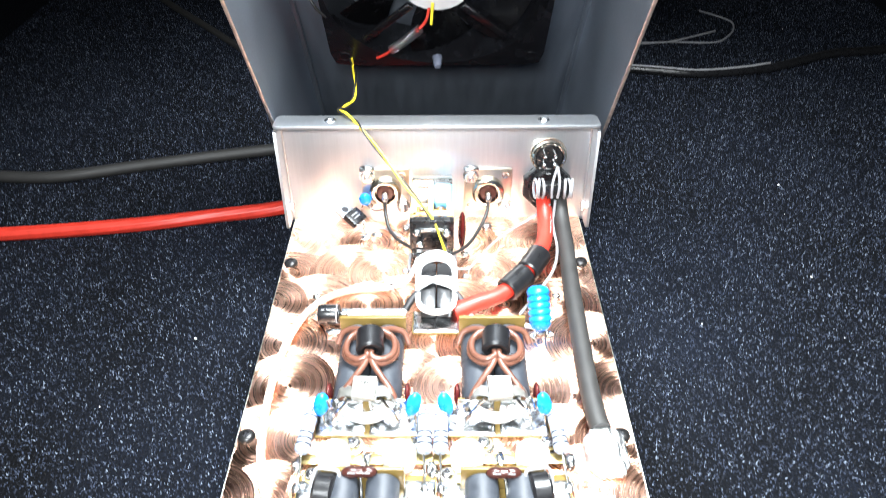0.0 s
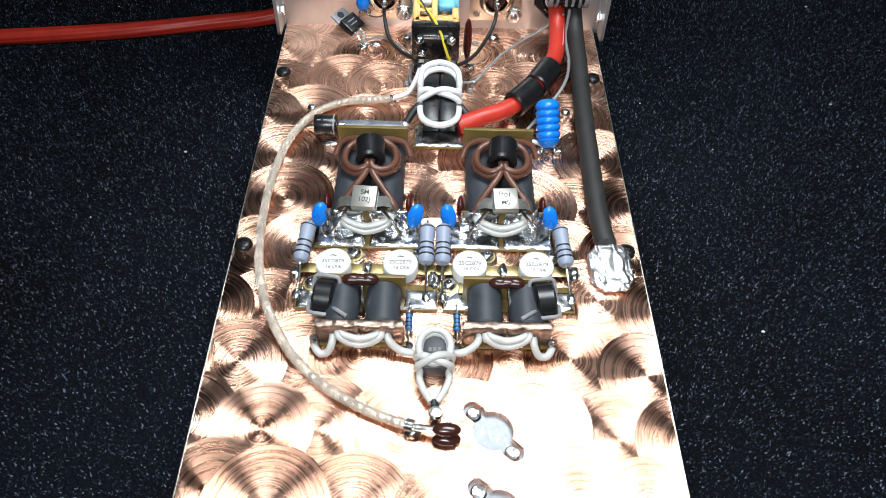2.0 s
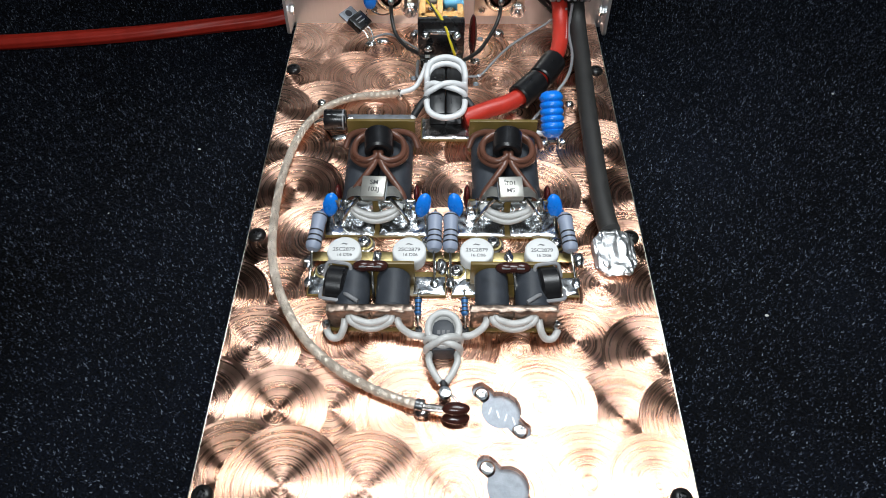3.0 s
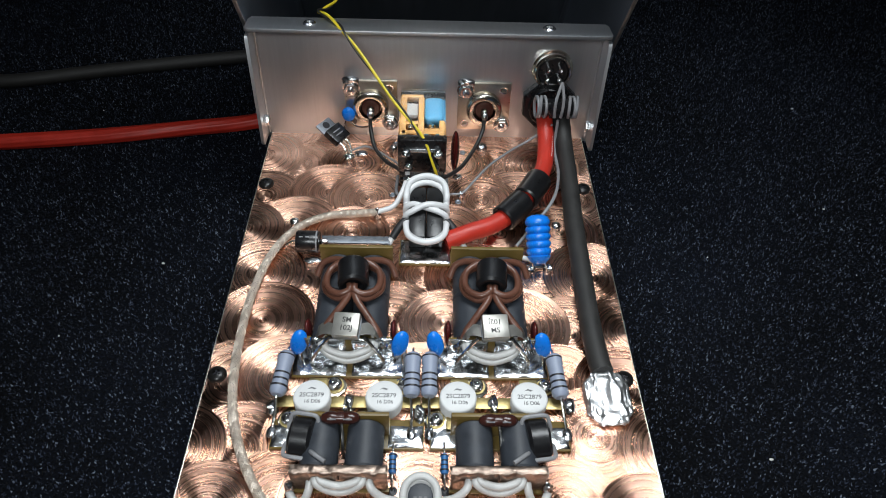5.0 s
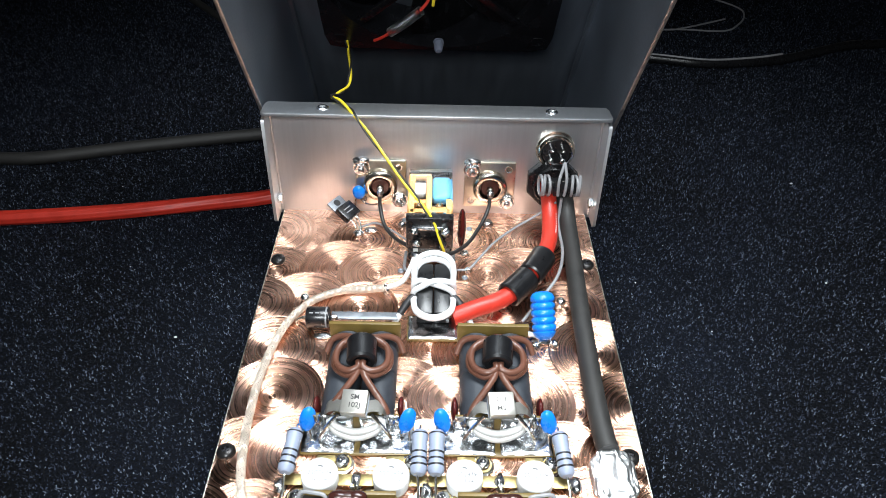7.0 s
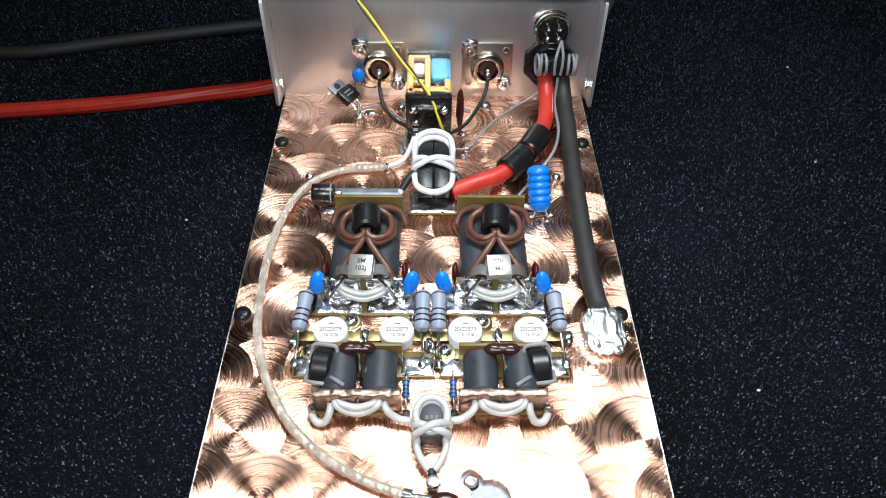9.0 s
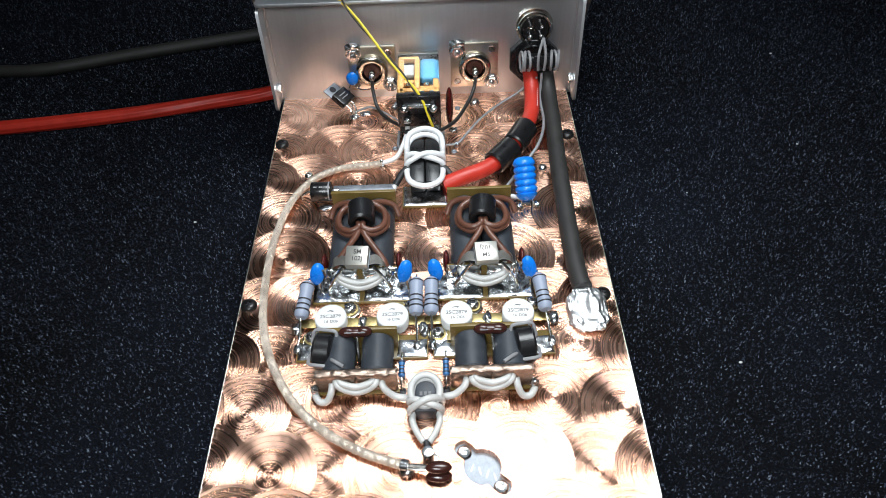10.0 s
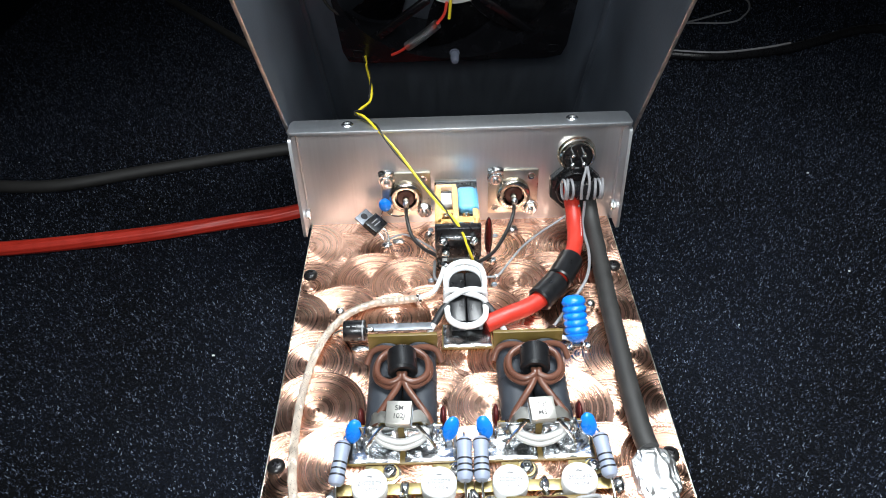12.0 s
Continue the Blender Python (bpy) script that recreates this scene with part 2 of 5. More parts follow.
FLANGE_METAL = mat("pale_plated_flange", (0.82, 0.74, 0.62), 0.3, 1.0, 0.2, 300, 0.1)
PALE_LED = mat("milky_lens", (0.12, 0.13, 0.17), 0.12, 0.0, 0.2, 300, 0.0)
HAZY = glass_material("hazy_sleeve", (0.85, 0.85, 0.86), 0.28)
CLEAR = glass_material("clear_plastic", (0.9, 0.93, 0.94), 0.12)
LINT = mat("white_lint", (0.7, 0.7, 0.68), 0.7, 0.0, 0.1, 300, 0.0)
LABEL_PAPER = mat("silver_sticker", (0.6, 0.6, 0.6), 0.45, 0.2, 0.15, 200, 0.05)
WALL_PAINT = mat("grey_wall_paint", (0.2, 0.2, 0.2), 0.8, 0.0, 0.15, 3, 0.1, 60)

# ---- builders; lengths in millimetres ----
MM = 0.001


def thing(name, x, y, z, label, category, group="", rx=0, ry=0, rz=0, kind=""):
    ob = new(name)
    ob.empty_display_size = 0.01
    ob.matrix_world = pose(x * MM, y * MM, z * MM, rx, ry, rz)
    return tagged(ob, label, category, group, kind)


def part(name, bm, material, parent, label="", sharp=38):
    bmesh.ops.recalc_face_normals(bm, faces=bm.faces)
    bmesh.ops.scale(bm, vec=(MM, MM, MM), verts=bm.verts)
    me = bpy.data.meshes.new(name)
    for f in bm.faces:
        f.smooth = True
    bm.to_mesh(me)
    bm.free()
    me.set_sharp_from_angle(angle=radians(sharp))
    me.materials.append(material)
    ob = new(name, me)
    ob.parent = parent
    if label:
        ob["label"] = label
    return ob


def box(bm, c, s, bev=0.3, m=None, seg=2):
    bm = bm or bmesh.new()
    r = bmesh.ops.create_cube(bm, size=1.0)
    vs = r["verts"]
    bmesh.ops.scale(bm, vec=s, verts=vs)
    if bev:
        es = list({e for v in vs for e in v.link_edges})
        out = bmesh.ops.bevel(bm, geom=es, offset=min(bev, min(s) * 0.45), segments=seg, affect="EDGES", profile=0.5)
        vs = list({v for f in out["faces"] for v in f.verts} | {v for v in vs if v.is_valid})
    bmesh.ops.transform(bm, matrix=Matrix.Translation(c) @ (m or Matrix()), verts=vs)
    return bm


def along(p0, p1):
    """The pose whose z axis runs from p0 to p1."""
    d = Vector(p1) - Vector(p0)
    return Matrix.Translation(p0) @ d.to_track_quat("Z", "Y").to_matrix().to_4x4()


def lathe(bm, profile, m=None, seg=24, close=True):
    """Turns (radius, height) pairs about z."""
    bm = bm or bmesh.new()
    m = m or Matrix()
    rings = []
    for r, h in profile:
        if r < 1e-6:
            rings.append([bm.verts.new(m @ Vector((0, 0, h)))])
        else:
            rings.append([bm.verts.new(m @ Vector((r * math.cos(a), r * math.sin(a), h))) for a in (2 * math.pi * i / seg for i in range(seg))])
    for a, b in zip(rings, rings[1:]):
        for i in range(seg):
            j = (i + 1) % seg
            vs = [a[i % len(a)], a[j % len(a)], b[j % len(b)], b[i % len(b)]]
            vs = [v for k, v in enumerate(vs) if v not in vs[:k]]
            if len(vs) > 2:
                bm.faces.new(vs)
    if close:
        for ring in (rings[0], rings[-1]):
            if len(ring) > 2:
                bm.faces.new(ring)
    return bm


def cyl(bm, p0, p1, r, seg=24, bev=0.25, r2=None):
    h = (Vector(p1) - Vector(p0)).length
    r2 = r if r2 is None else r2
    b = min(bev, h * 0.4, r * 0.5, r2 * 0.5)
    prof = [(r - b, 0), (r - b * 0.3, b * 0.3), (r, b), (r2, h - b), (r2 - b * 0.3, h - b * 0.3), (r2 - b, h)] if b > 0 else [(r, 0), (r2, h)]
    return lathe(bm, prof, along(p0, p1), seg)


def pipe(bm, p0, p1, ro, ri, seg=32, bev=0.5):
    h = (Vector(p1) - Vector(p0)).length
    prof = [(ri, bev), (ri + bev, 0), (ro - bev, 0), (ro, bev), (ro, h - bev), (ro - bev, h), (ri + bev, h), (ri, h - bev), (ri, bev)]
    return lathe(bm, prof, along(p0, p1), seg, close=False)


def spline(points, sub=8, closed=False):
    ps = [Vector(p) for p in points]
    n = len(ps)
    out = []
    for i in range(n if closed else n - 1):
        a, b = ps[i], ps[(i + 1) % n]
        p = ps[i - 1] if (closed or i) else a * 2 - b
        q = ps[(i + 2) % n] if (closed or i + 2 < n) else b * 2 - a
        for k in range(sub):
            t = k / sub
            out.append(0.5 * ((2 * a) + (b - p) * t + (2 * p - 5 * a + 4 * b - q) * t * t + (3 * a - p - 3 * b + q) * t ** 3))
    if not closed:
        out.append(ps[-1])
    return out


def tube(bm, points, r, seg=10, sub=8, closed=False, lobes=0, twist=0.0):
    """A round wire or cable along a smooth line through the points."""
    bm = bm or bmesh.new()
    ps = spline(points, sub, closed)
    n = len(ps)
    up = None
    rings = []
    for i, p in enumerate(ps):
        d = (ps[(i + 1) % n] - ps[i - 1]) if closed else (ps[min(i + 1, n - 1)] - ps[max(i - 1, 0)])
        d.normalize()
        if up is None:
            up = d.orthogonal().normalized()
        up = (up - d * up.dot(d)).normalized()
        side = d.cross(up)
        rings.append([bm.verts.new(p + (up * math.cos(a) + side * math.sin(a)) * r * (1 + (0.035 * math.cos(lobes * a + twist * i) if lobes else 0))) for a in (2 * math.pi * k / seg for k in range(seg))])
    pairs = list(zip(rings, rings[1:]))
    if closed:
        a, b = rings[-1], rings[0]
        k = min(range(seg), key=lambda q: (a[0].co - b[q].co).length)
        pairs.append((a, b[k:] + b[:k]))
    for a, b in pairs:
        for i in range(seg):
            bm.faces.new((a[i], a[(i + 1) % seg], b[(i + 1) % seg], b[i]))
    if not closed:
        bm.faces.new(rings[0]), bm.faces.new(rings[-1])
    return bm


def blob(bm, c, s, seed=0, amp=0.18, sub=3, m=None):
    """A lumpy drop, as of solder or epoxy."""
    bm = bm or bmesh.new()
    r = bmesh.ops.create_icosphere(bm, subdivisions=sub, radius=1.0)
    for v in r["verts"]:
        k = 1 + amp * noise.noise(v.co * 1.7 + Vector((seed * 3.1, seed * 1.7, 0)))
        v.co = Vector((v.co.x * s[0] * k, v.co.y * s[1] * k, v.co.z * s[2] * k))
        v.co = Vector(c) + ((m @ v.co) if m else v.co)
    return bm


def slab(bm, outline, z0, z1, m=None, bev=0.0):
    """A flat plate: an outline of (x, y) pairs, from z0 up to z1."""
    bm = bm or bmesh.new()
    lo = [bm.verts.new((x, y, z0)) for x, y in outline]
    hi = [bm.verts.new((x, y, z1)) for x, y in outline]
    n = len(outline)
    top = bm.faces.new(hi)
    bm.faces.new(lo[::-1])
    for i in range(n):
        bm.faces.new((lo[i], lo[(i + 1) % n], hi[(i + 1) % n], hi[i]))
    vs = lo + hi
    if bev:
        out = bmesh.ops.bevel(bm, geom=list(top.edges), offset=bev, segments=2, affect="EDGES", profile=0.5)
        vs = list({v for f in out["faces"] for v in f.verts} | {v for v in vs if v.is_valid})
    if m:
        bmesh.ops.transform(bm, matrix=m, verts=vs)
    return bm


def round_rect(w, d, r, seg=4, cx=0, cy=0):
    pts = []
    for sx, sy, a0 in ((1, 1, 0), (-1, 1, 90), (-1, -1, 180), (1, -1, 270)):
        for k in range(seg + 1):
            a = radians(a0 + 90 * k / seg)
            pts.append((cx + sx * (w / 2 - r) + r * math.cos(a), cy + sy * (d / 2 - r) + r * math.sin(a)))
    return pts


def lumpy_sheet(x0, x1, y0, y1, z0, z1, seed, amp=0.5, step=0.8):
    """A tinned pad: a thin plate whose upper face is uneven solder."""
    bm = bmesh.new()
    nx, ny = max(3, int((x1 - x0) / step)), max(3, int((y1 - y0) / step))
    grid = []
    for i in range(nx + 1):
        for j in range(ny + 1):
            x, y = x0 + (x1 - x0) * i / nx, y0 + (y1 - y0) * j / ny
            edge = min(i, nx - i, j, ny - j)
            h = z1 + amp * (noise.noise(Vector((x * 0.33 + seed * 7, y * 0.33, 0))) + 0.5 * noise.noise(Vector((x, y + seed, 3)))) if edge else z1 - 0.35
            wob = 0.25 * noise.noise(Vector((x * 0.5, y * 0.5, seed + 9.0)))
            grid.append(bm.verts.new((x + wob, y + wob, max(h, z0 + 0.15))))
    at = lambda i, j: grid[i * (ny + 1) + j]
    for i in range(nx):
        for j in range(ny):
            bm.faces.new((at(i, j), at(i + 1, j), at(i + 1, j + 1), at(i, j + 1)))
    rim = [e for e in bm.edges if e.is_boundary]
    new_edges = bmesh.ops.extrude_edge_only(bm, edges=rim)["geom"]
    for v in new_edges:
        if isinstance(v, bmesh.types.BMVert):
            v.co.z = z0
    bmesh.ops.holes_fill(bm, edges=[e for e in bm.edges if e.is_boundary])
    return bm


def text_mesh(name, text, size, material, parent, m, label=""):
    cu = bpy.data.curves.new(name, "FONT")
    cu.body, cu.size, cu.align_x, cu.align_y, cu.extrude, cu.offset = text, size * MM, "CENTER", "CENTER", 0.00003, size * MM * 0.011
    tmp = new(name, cu)
    me = bpy.data.meshes.new_from_object(tmp.evaluated_get(bpy.context.evaluated_depsgraph_get()))
    bpy.data.objects.remove(tmp)
    me.name = name
    me.materials.clear()
    me.materials.append(material)
    ob = new(name, me)
    ob.parent = parent
    mm = m.copy()
    mm.translation = mm.translation * MM
    ob.matrix_local = mm
    if label:
        ob["label"] = label
    return ob


def screw_head(bm, c, r, h, hexed=False):
    """A domed head with a cross recess."""
    x, y, z = c
    bm = lathe(bm, [(r, 0), (r, h * 0.35), (r * 0.9, h * 0.7), (r * 0.6, h * 0.95), (r * 0.42, h), (r * 0.34, h * 0.55), (0, h * 0.45)], Matrix.Translation(c), 6 if hexed else 20)
    return bm

# ---- the setting ----


def ground():
    bm = bmesh.new()
    bmesh.ops.create_grid(bm, x_segments=40, y_segments=40, size=800)
    bmesh.ops.translate(bm, vec=(0, 0, -40), verts=bm.verts)
    ob = part("floor", bm, CARPET, None)
    tagged(ob, "black short-pile carpet with lint, grey glints painted on its tufts", "floor", kind="structure")
    # unseen walls and ceiling, added to enclose the set with dim grey
    for name, c, s in (("wall_north", (0, 810, 460), (1640, 20, 1000)), ("wall_south", (0, -810, 460), (1640, 20, 1000)),
                       ("wall_east", (810, 0, 460), (20, 1600, 1000)), ("wall_west", (-810, 0, 460), (20, 1600, 1000)),
                       ("ceiling", (0, 0, 970), (1640, 1640, 20))):
        w = part(name, box(None, c, s, 0), WALL_PAINT, None)
        tagged(w, "plain dim grey surface added out of view to close the room", name.split("_")[0], kind="structure")


ground()

# ---- chassis ----
PX = 0.8   # middle of the chassis across


def pocket(cx, cy):
    """The outline of a transistor's seat: a disc with two ears along a diagonal."""
    pts = []
    ax = Vector((0.68, -0.73))
    for k in range(48):
        a = 2 * math.pi * k / 48
        d = Vector((math.cos(a), math.sin(a)))
        best = 6.6
        for s in (1, -1):
            c = ax * 9.4 * s
            b = d.dot(c)
            disc = b * b - c.length_squared + 3.3 ** 2
            if disc > 0:
                best = max(best, b + math.sqrt(disc))
        pts.append((cx + d.x * best, cy + d.y * best))
    return pts


def copper_plate():
    t = thing("copper_plate", 0, 0, 0, "copper base plate ground in overlapping swirls, on a heat sink", "metal plate")
    bm = bmesh.new()
    loops = [[(-77.5, -272), (78.5, -272), (78.5, 20), (-77.5, 20)], pocket(19.5, -208), pocket(20.5, -233.5)]
    edges = []
    for lp in loops:
        vs = [bm.verts.new((x, y, 0)) for x, y in lp]
        edges += [bm.edges.new((vs[i], vs[(i + 1) % len(vs)])) for i in range(len(vs))]
    bmesh.ops.triangle_fill(bm, use_beauty=True, use_dissolve=False, edges=edges)
    faces = bm.faces[:]
    if faces[0].normal.z < 0:
        bmesh.ops.reverse_faces(bm, faces=faces)
    ext = bmesh.ops.extrude_face_region(bm, geom=faces)
    bmesh.ops.translate(bm, vec=(0, 0, -3), verts=[v for v in ext["geom"] if isinstance(v, bmesh.types.BMVert)])
    part("plate", bm, COPPER, t, sharp=30)
    # pale strips put the highlight on the plate's side edges into the colour
    for x in (-77.75, 78.75):
        part("edge_highlight", box(None, (x, -126, -1.55), (0.5, 292, 2.8), 0.15), FLANGE_METAL, t, "pale strip for the highlight along the plate edge")
    for x, y in ((-73.8, -30), (73.8, -30), (-73.8, -134.5), (73.8, -134.5), (-73.3, -237), (73.3, -237)):
        s = part("screw", screw_head(None, (x, y, 0), 3.4, 2.2), BLACK_SCREW, t, "black cross-head screw")
        bm = bmesh.new()
        for rz in (25, 115):
            box(bm, (x, y, 1.45), (3.0, 0.7, 0.6), 0.1, pose(0, 0, 0, 0, 0, rz))
        # black bars paint in the shade of a cross recess
        part("cross_shade", bm, BAND_BLACK, s)
    for x, y in ((-57, -55.5), (58, -55.5)):
        part("screw", screw_head(None, (x, y, 0), 2.3, 2.4), STEEL, t, "small steel screw")
    for x, y in ((15, -40), (-15, -36), (18, -4), (-15, 2)):
        part("rivet", lathe(None, [(1.5, 0), (1.5, 0.3), (1.1, 0.6), (0.6, 0.25), (0, 0.2)], Matrix.Translation((x, y, 0)), 16), ALU_RAW, t, "small bare rivet")
    return t


copper_plate()


def heat_sink():
    t = thing("heat_sink", 0, 0, 0, "bare aluminium heat sink under the copper plate", "heat sink")
    part("base", box(None, (PX, -126, -7), (156, 292, 8), 0.4), ALU_RAW, t)
    for i in range(14):
        part("fin", box(None, (PX - 75 + i * 150 / 13, -126, -25.5), (3, 292, 29), 0.3), ALU_RAW, t)
    for cx, cy in ((19.5, -208), (20.5, -233.5)):
        for s in (1, -1):
            x, y = cx + 0.68 * 9.4 * s * 0.95, cy - 0.73 * 9.4 * s * 0.95
            b = part("threaded_hole", lathe(None, [(2.6, 0), (2.6, 0.5), (2.0, 1.0), (1.0, 0.8), (0.9, 0.2), (0, 0.1)], Matrix.Translation((x, y, -3)), 20), STEEL, t)
    for k in range(4):
        part("scribed_mark", box(None, (16 + k * 2.6, -207 - 1.2 * k, -2.96), (0.3, 2.6, 0.1), 0, pose(0, 0, 0, 0, 0, -20 + 35 * (k % 2))), ALU, t)
    return t


heat_sink()

# panel: a sheet pan that leans back a little from the plate
LEAN_BACK = -5.0
PANEL = pose(PX * MM, 0.0093, 0, LEAN_BACK)


def on_panel(x, d, h):
    """A point x across, d in front of the panel's face and h up along it."""
    return tuple((PANEL @ Vector(((x - PX) * MM, -d * MM, h * MM))) / MM)


def rear_panel():
    t = thing("rear_panel", PX, 9.3, 0, "brushed aluminium end panel with folded flanges, bolted to the plate", "metal panel", rx=LEAN_BACK)
    W, H, D = 81.2, 58.4, 12.0
    part("face", box(None, (0, 0.75, H / 2 - 1.0), (2 * W, 1.5, H + 1.0), 0.2), ALU, t)
    lip = [(-W + 1.4, 1.5), (W - 1.4, 1.5), (W - 0.2, -1), (W, -D + 2.0), (W - 0.7, -D + 0.6), (W - 2.2, -D), (-W + 2.2, -D), (-W + 0.7, -D + 0.6), (-W, -D + 2.0), (-W + 0.2, -1)]
    fold = pose(0, 0, H, 0)
    l = part("top_flange", slab(None, lip, 0.0, 1.5, fold, bev=0.4), ALU, t)
    for x in (-53.2, 53.4):
        part("rivet_nut", lathe(None, [(2.9, 0), (2.9, 0.3), (2.3, 0.8), (1.6, 0.75), (1.5, -0.6), (0, -0.7)], fold @ Matrix.Translation((x, -5.0, 1.5)), 20), STEEL, l)
    for s in (-1, 1):
        out = [(0, 0), (-11, 0.0), (-12.4, 1.6), (-12.0, H - 3.6), (-11.2, H - 2.2), (0, H)]
        m = Matrix(((0, 0, s, 0), (1, 0, 0, 0), (0, 1, 0, 0), (0, 0, 0, 1)))
        f = part("side_flange", slab(None, out, W - 1.5, W, m), ALU, t)
        c = Vector((s * (W - 1.5), -6, 11.0))
        bm = cyl(None, c, c + Vector((-s * 2.6, 0, 0)), 2.6, 6, 0.3)
        part("rivet_nut", bm, STEEL, f)
        # folded seam line inside the corner
        part("bend", tube(None, [(s * (W - 1.9), -0.5, 1), (s * (W - 1.9), -0.5, H - 2)], 0.6, 8, 1), ALU, t)
    return t


rear_panel()


def connector(x, h):
    t = thing("coax_socket", *on_panel(x, 0, h), "square-flanged nickel coaxial socket bolted to the end panel", "connector", "coaxial sockets", rx=LEAN_BACK)
    fl = part("flange", box(None, (0, -0.9, 0), (25.4, 1.8, 25.4), 0.5), FLANGE_METAL, t)
    part("barrel", lathe(None, [(8.6, 0), (8.6, 3.2), (8.2, 3.8), (6.8, 4.3), (5.6, 4.1), (5.2, 1.0), (0, 0.9)], along((0, -1.8, 0), (0, -9, 0)), 36), NICKEL, t)
    part("insulator", lathe(None, [(4.7, 0), (4.7, 2.6), (4.1, 3.1), (2.4, 3.1), (0, 3.1)], along((0, -2.6, 0), (0, -9, 0)), 28), BROWN_DIP, t, "dark red insulator")
    part("centre_pin", lathe(None, [(1.7, 0), (1.7, 4.2), (1.3, 4.8), (0, 4.9)], along((0, -3.5, 0), (0, -9, 0)), 16), NICKEL, t)
    part("solder_joint", blob(None, (0.2, -9.0, -1.0), (1.7, 1.9, 2.0), 3), SOLDER, t)
    for i, (sx, sz) in enumerate(((-1, 1), (1, -1), (1, 1), (-1, -1))):
        c = Vector((sx * 9.15, -1.8, sz * 9.15))
        if i < 2:
            w = part("lock_washer", lathe(None, [(2.2, 0), (4.3, 0.1), (4.3, 0.8), (2.2, 0.9)], along(c, c + Vector((0, -3, 0))), 14), STEEL, t)
            n = part("nut", lathe(None, [(3.3, 0), (3.5, 0.4), (3.5, 2.0), (3.1, 2.5), (1.6, 2.5)], along(c + Vector((0, -0.9, 0)), c + Vector((0, -5, 0))), 6), STEEL, t)
            part("bolt_end", cyl(None, c + Vector((0, -3, 0)), c + Vector((0, -5.0, 0)), 1.5, 14, 0.3), STEEL, t)
            if i == 0:
                part("solder_tag", blob(None, c + Vector((0, -1.5, 4.4)), (4.2, 1.6, 2.0), 5, 0.4), SOLDER, t)
        else:
            part("bolt_hole", lathe(None, [(1.9, 0), (1.9, 0.25), (1.3, 0.2), (1.2, -0.6), (0, -0.6)], along(c, c + Vector((0, -3, 0))), 16), STEEL, t)
    return t


connector(-27.0, 18.0)
connector(27.8, 18.0)


def control_socket():
    t = thing("control_socket", *on_panel(58.9, 0, 38.4), "round nickel control socket with a black four-pin insert", "connector", rx=LEAN_BACK)
    part("ring", lathe(None, [(9.6, 0), (9.6, 1.2), (8.9, 2.0), (8.9, 4.0), (8.2, 4.6), (7.4, 4.4), (7.2, 1.0), (0, 0.9)], along((0, 0, 0), (0, -9, 0)), 36), NICKEL, t)
    part("insert", lathe(None, [(7.1, 0), (7.1, 4.0), (6.6, 4.4), (0, 4.4)], along((0, 0, 0), (0, -9, 0)), 32), BLACK_PLASTIC, t)
    for sx in (-1, 1):
        for sz in (-1, 1):
            part("pin", lathe(None, [(1.1, 0), (1.1, 3.4), (0.7, 3.5), (0.6, 2.4), (0, 2.4)], along((sx * 2.7, -4.2, sz * 2.6), (sx * 2.7, -9, sz * 2.6)), 12), STEEL, t)
    for k, (a, b) in enumerate((((-2.7, -8, -2.6), (1.5, -8, -7)), ((2.7, -7.6, -2.6), (2.5, -8.5, -7)))):
        part("solder_joint", blob(None, a, (1.4, 1.2, 1.6), k), SOLDER, t)
    return t


control_socket()


def cable_gland():
    t = thing("cable_gland", *on_panel(59, 0, 20.6), "black plastic cable gland nut in the end panel", "cable gland", rx=LEAN_BACK)
    part("nut", lathe(None, [(13.4, 0), (13.4, 4.0), (12.6, 4.8), (9.5, 4.8), (9.2, 2.0), (0, 1.9)], along((0, 0, 0), (0, -9, 0)) @ pose(0, 0, 0, 0, 0, 22.5), 8), BLACK_PLASTIC, t, sharp=25)
    part("collar", pipe(None, (0, 0, 0), (0, -6.5, 0), 10.0, 8.6), BLACK_PLASTIC, t)
    return t


cable_gland()

# ---- cover and fan behind the panel ----
LID_TILT = 28.0


def cover():
    # local z runs up along the tilted cover, local -y opens towards the panel
    t = thing("cover", 2.5, 62, -36, "upturned grey sheet-metal cover leaning open behind the panel", "cover", rx=LID_TILT)
    HALF, DEEP, LONG = 85.0, 84.0, 270.0
    part("back", box(None, (0, DEEP, LONG / 2 - 20), (2 * HALF, 1.5, LONG + 40), 0.2), LID_METAL, t)
    for s in (-1, 1):
        side = [(0, 0), (DEEP, -42), (DEEP, LONG), (0, LONG)]
        m = Matrix(((0, 0, s, 0), (1, 0, 0, 0), (0, 1, 0, 0), (0, 0, 0, 1)))
        sd = part("side", slab(None, side, HALF - 1.4, HALF, m), LID_METAL, t)
        # the edge's paler colour paints in the light that falls on it
        part("cut_edge", box(None, (s * (HALF - 0.7), -0.3, LONG / 2), (1.7, 0.8, LONG), 0.2), LID_EDGE, sd, "cut edge, paler to show it lit")
        part("fold", box(None, (s * (HALF - 2.4), DEEP - 2.2, LONG / 2 - 20), (3.4, 3.4, LONG + 38), 1.4), LID_METAL, sd)
    return t


cover()
LID = pose(2.5 * MM, 0.062, -0.036, LID_TILT)


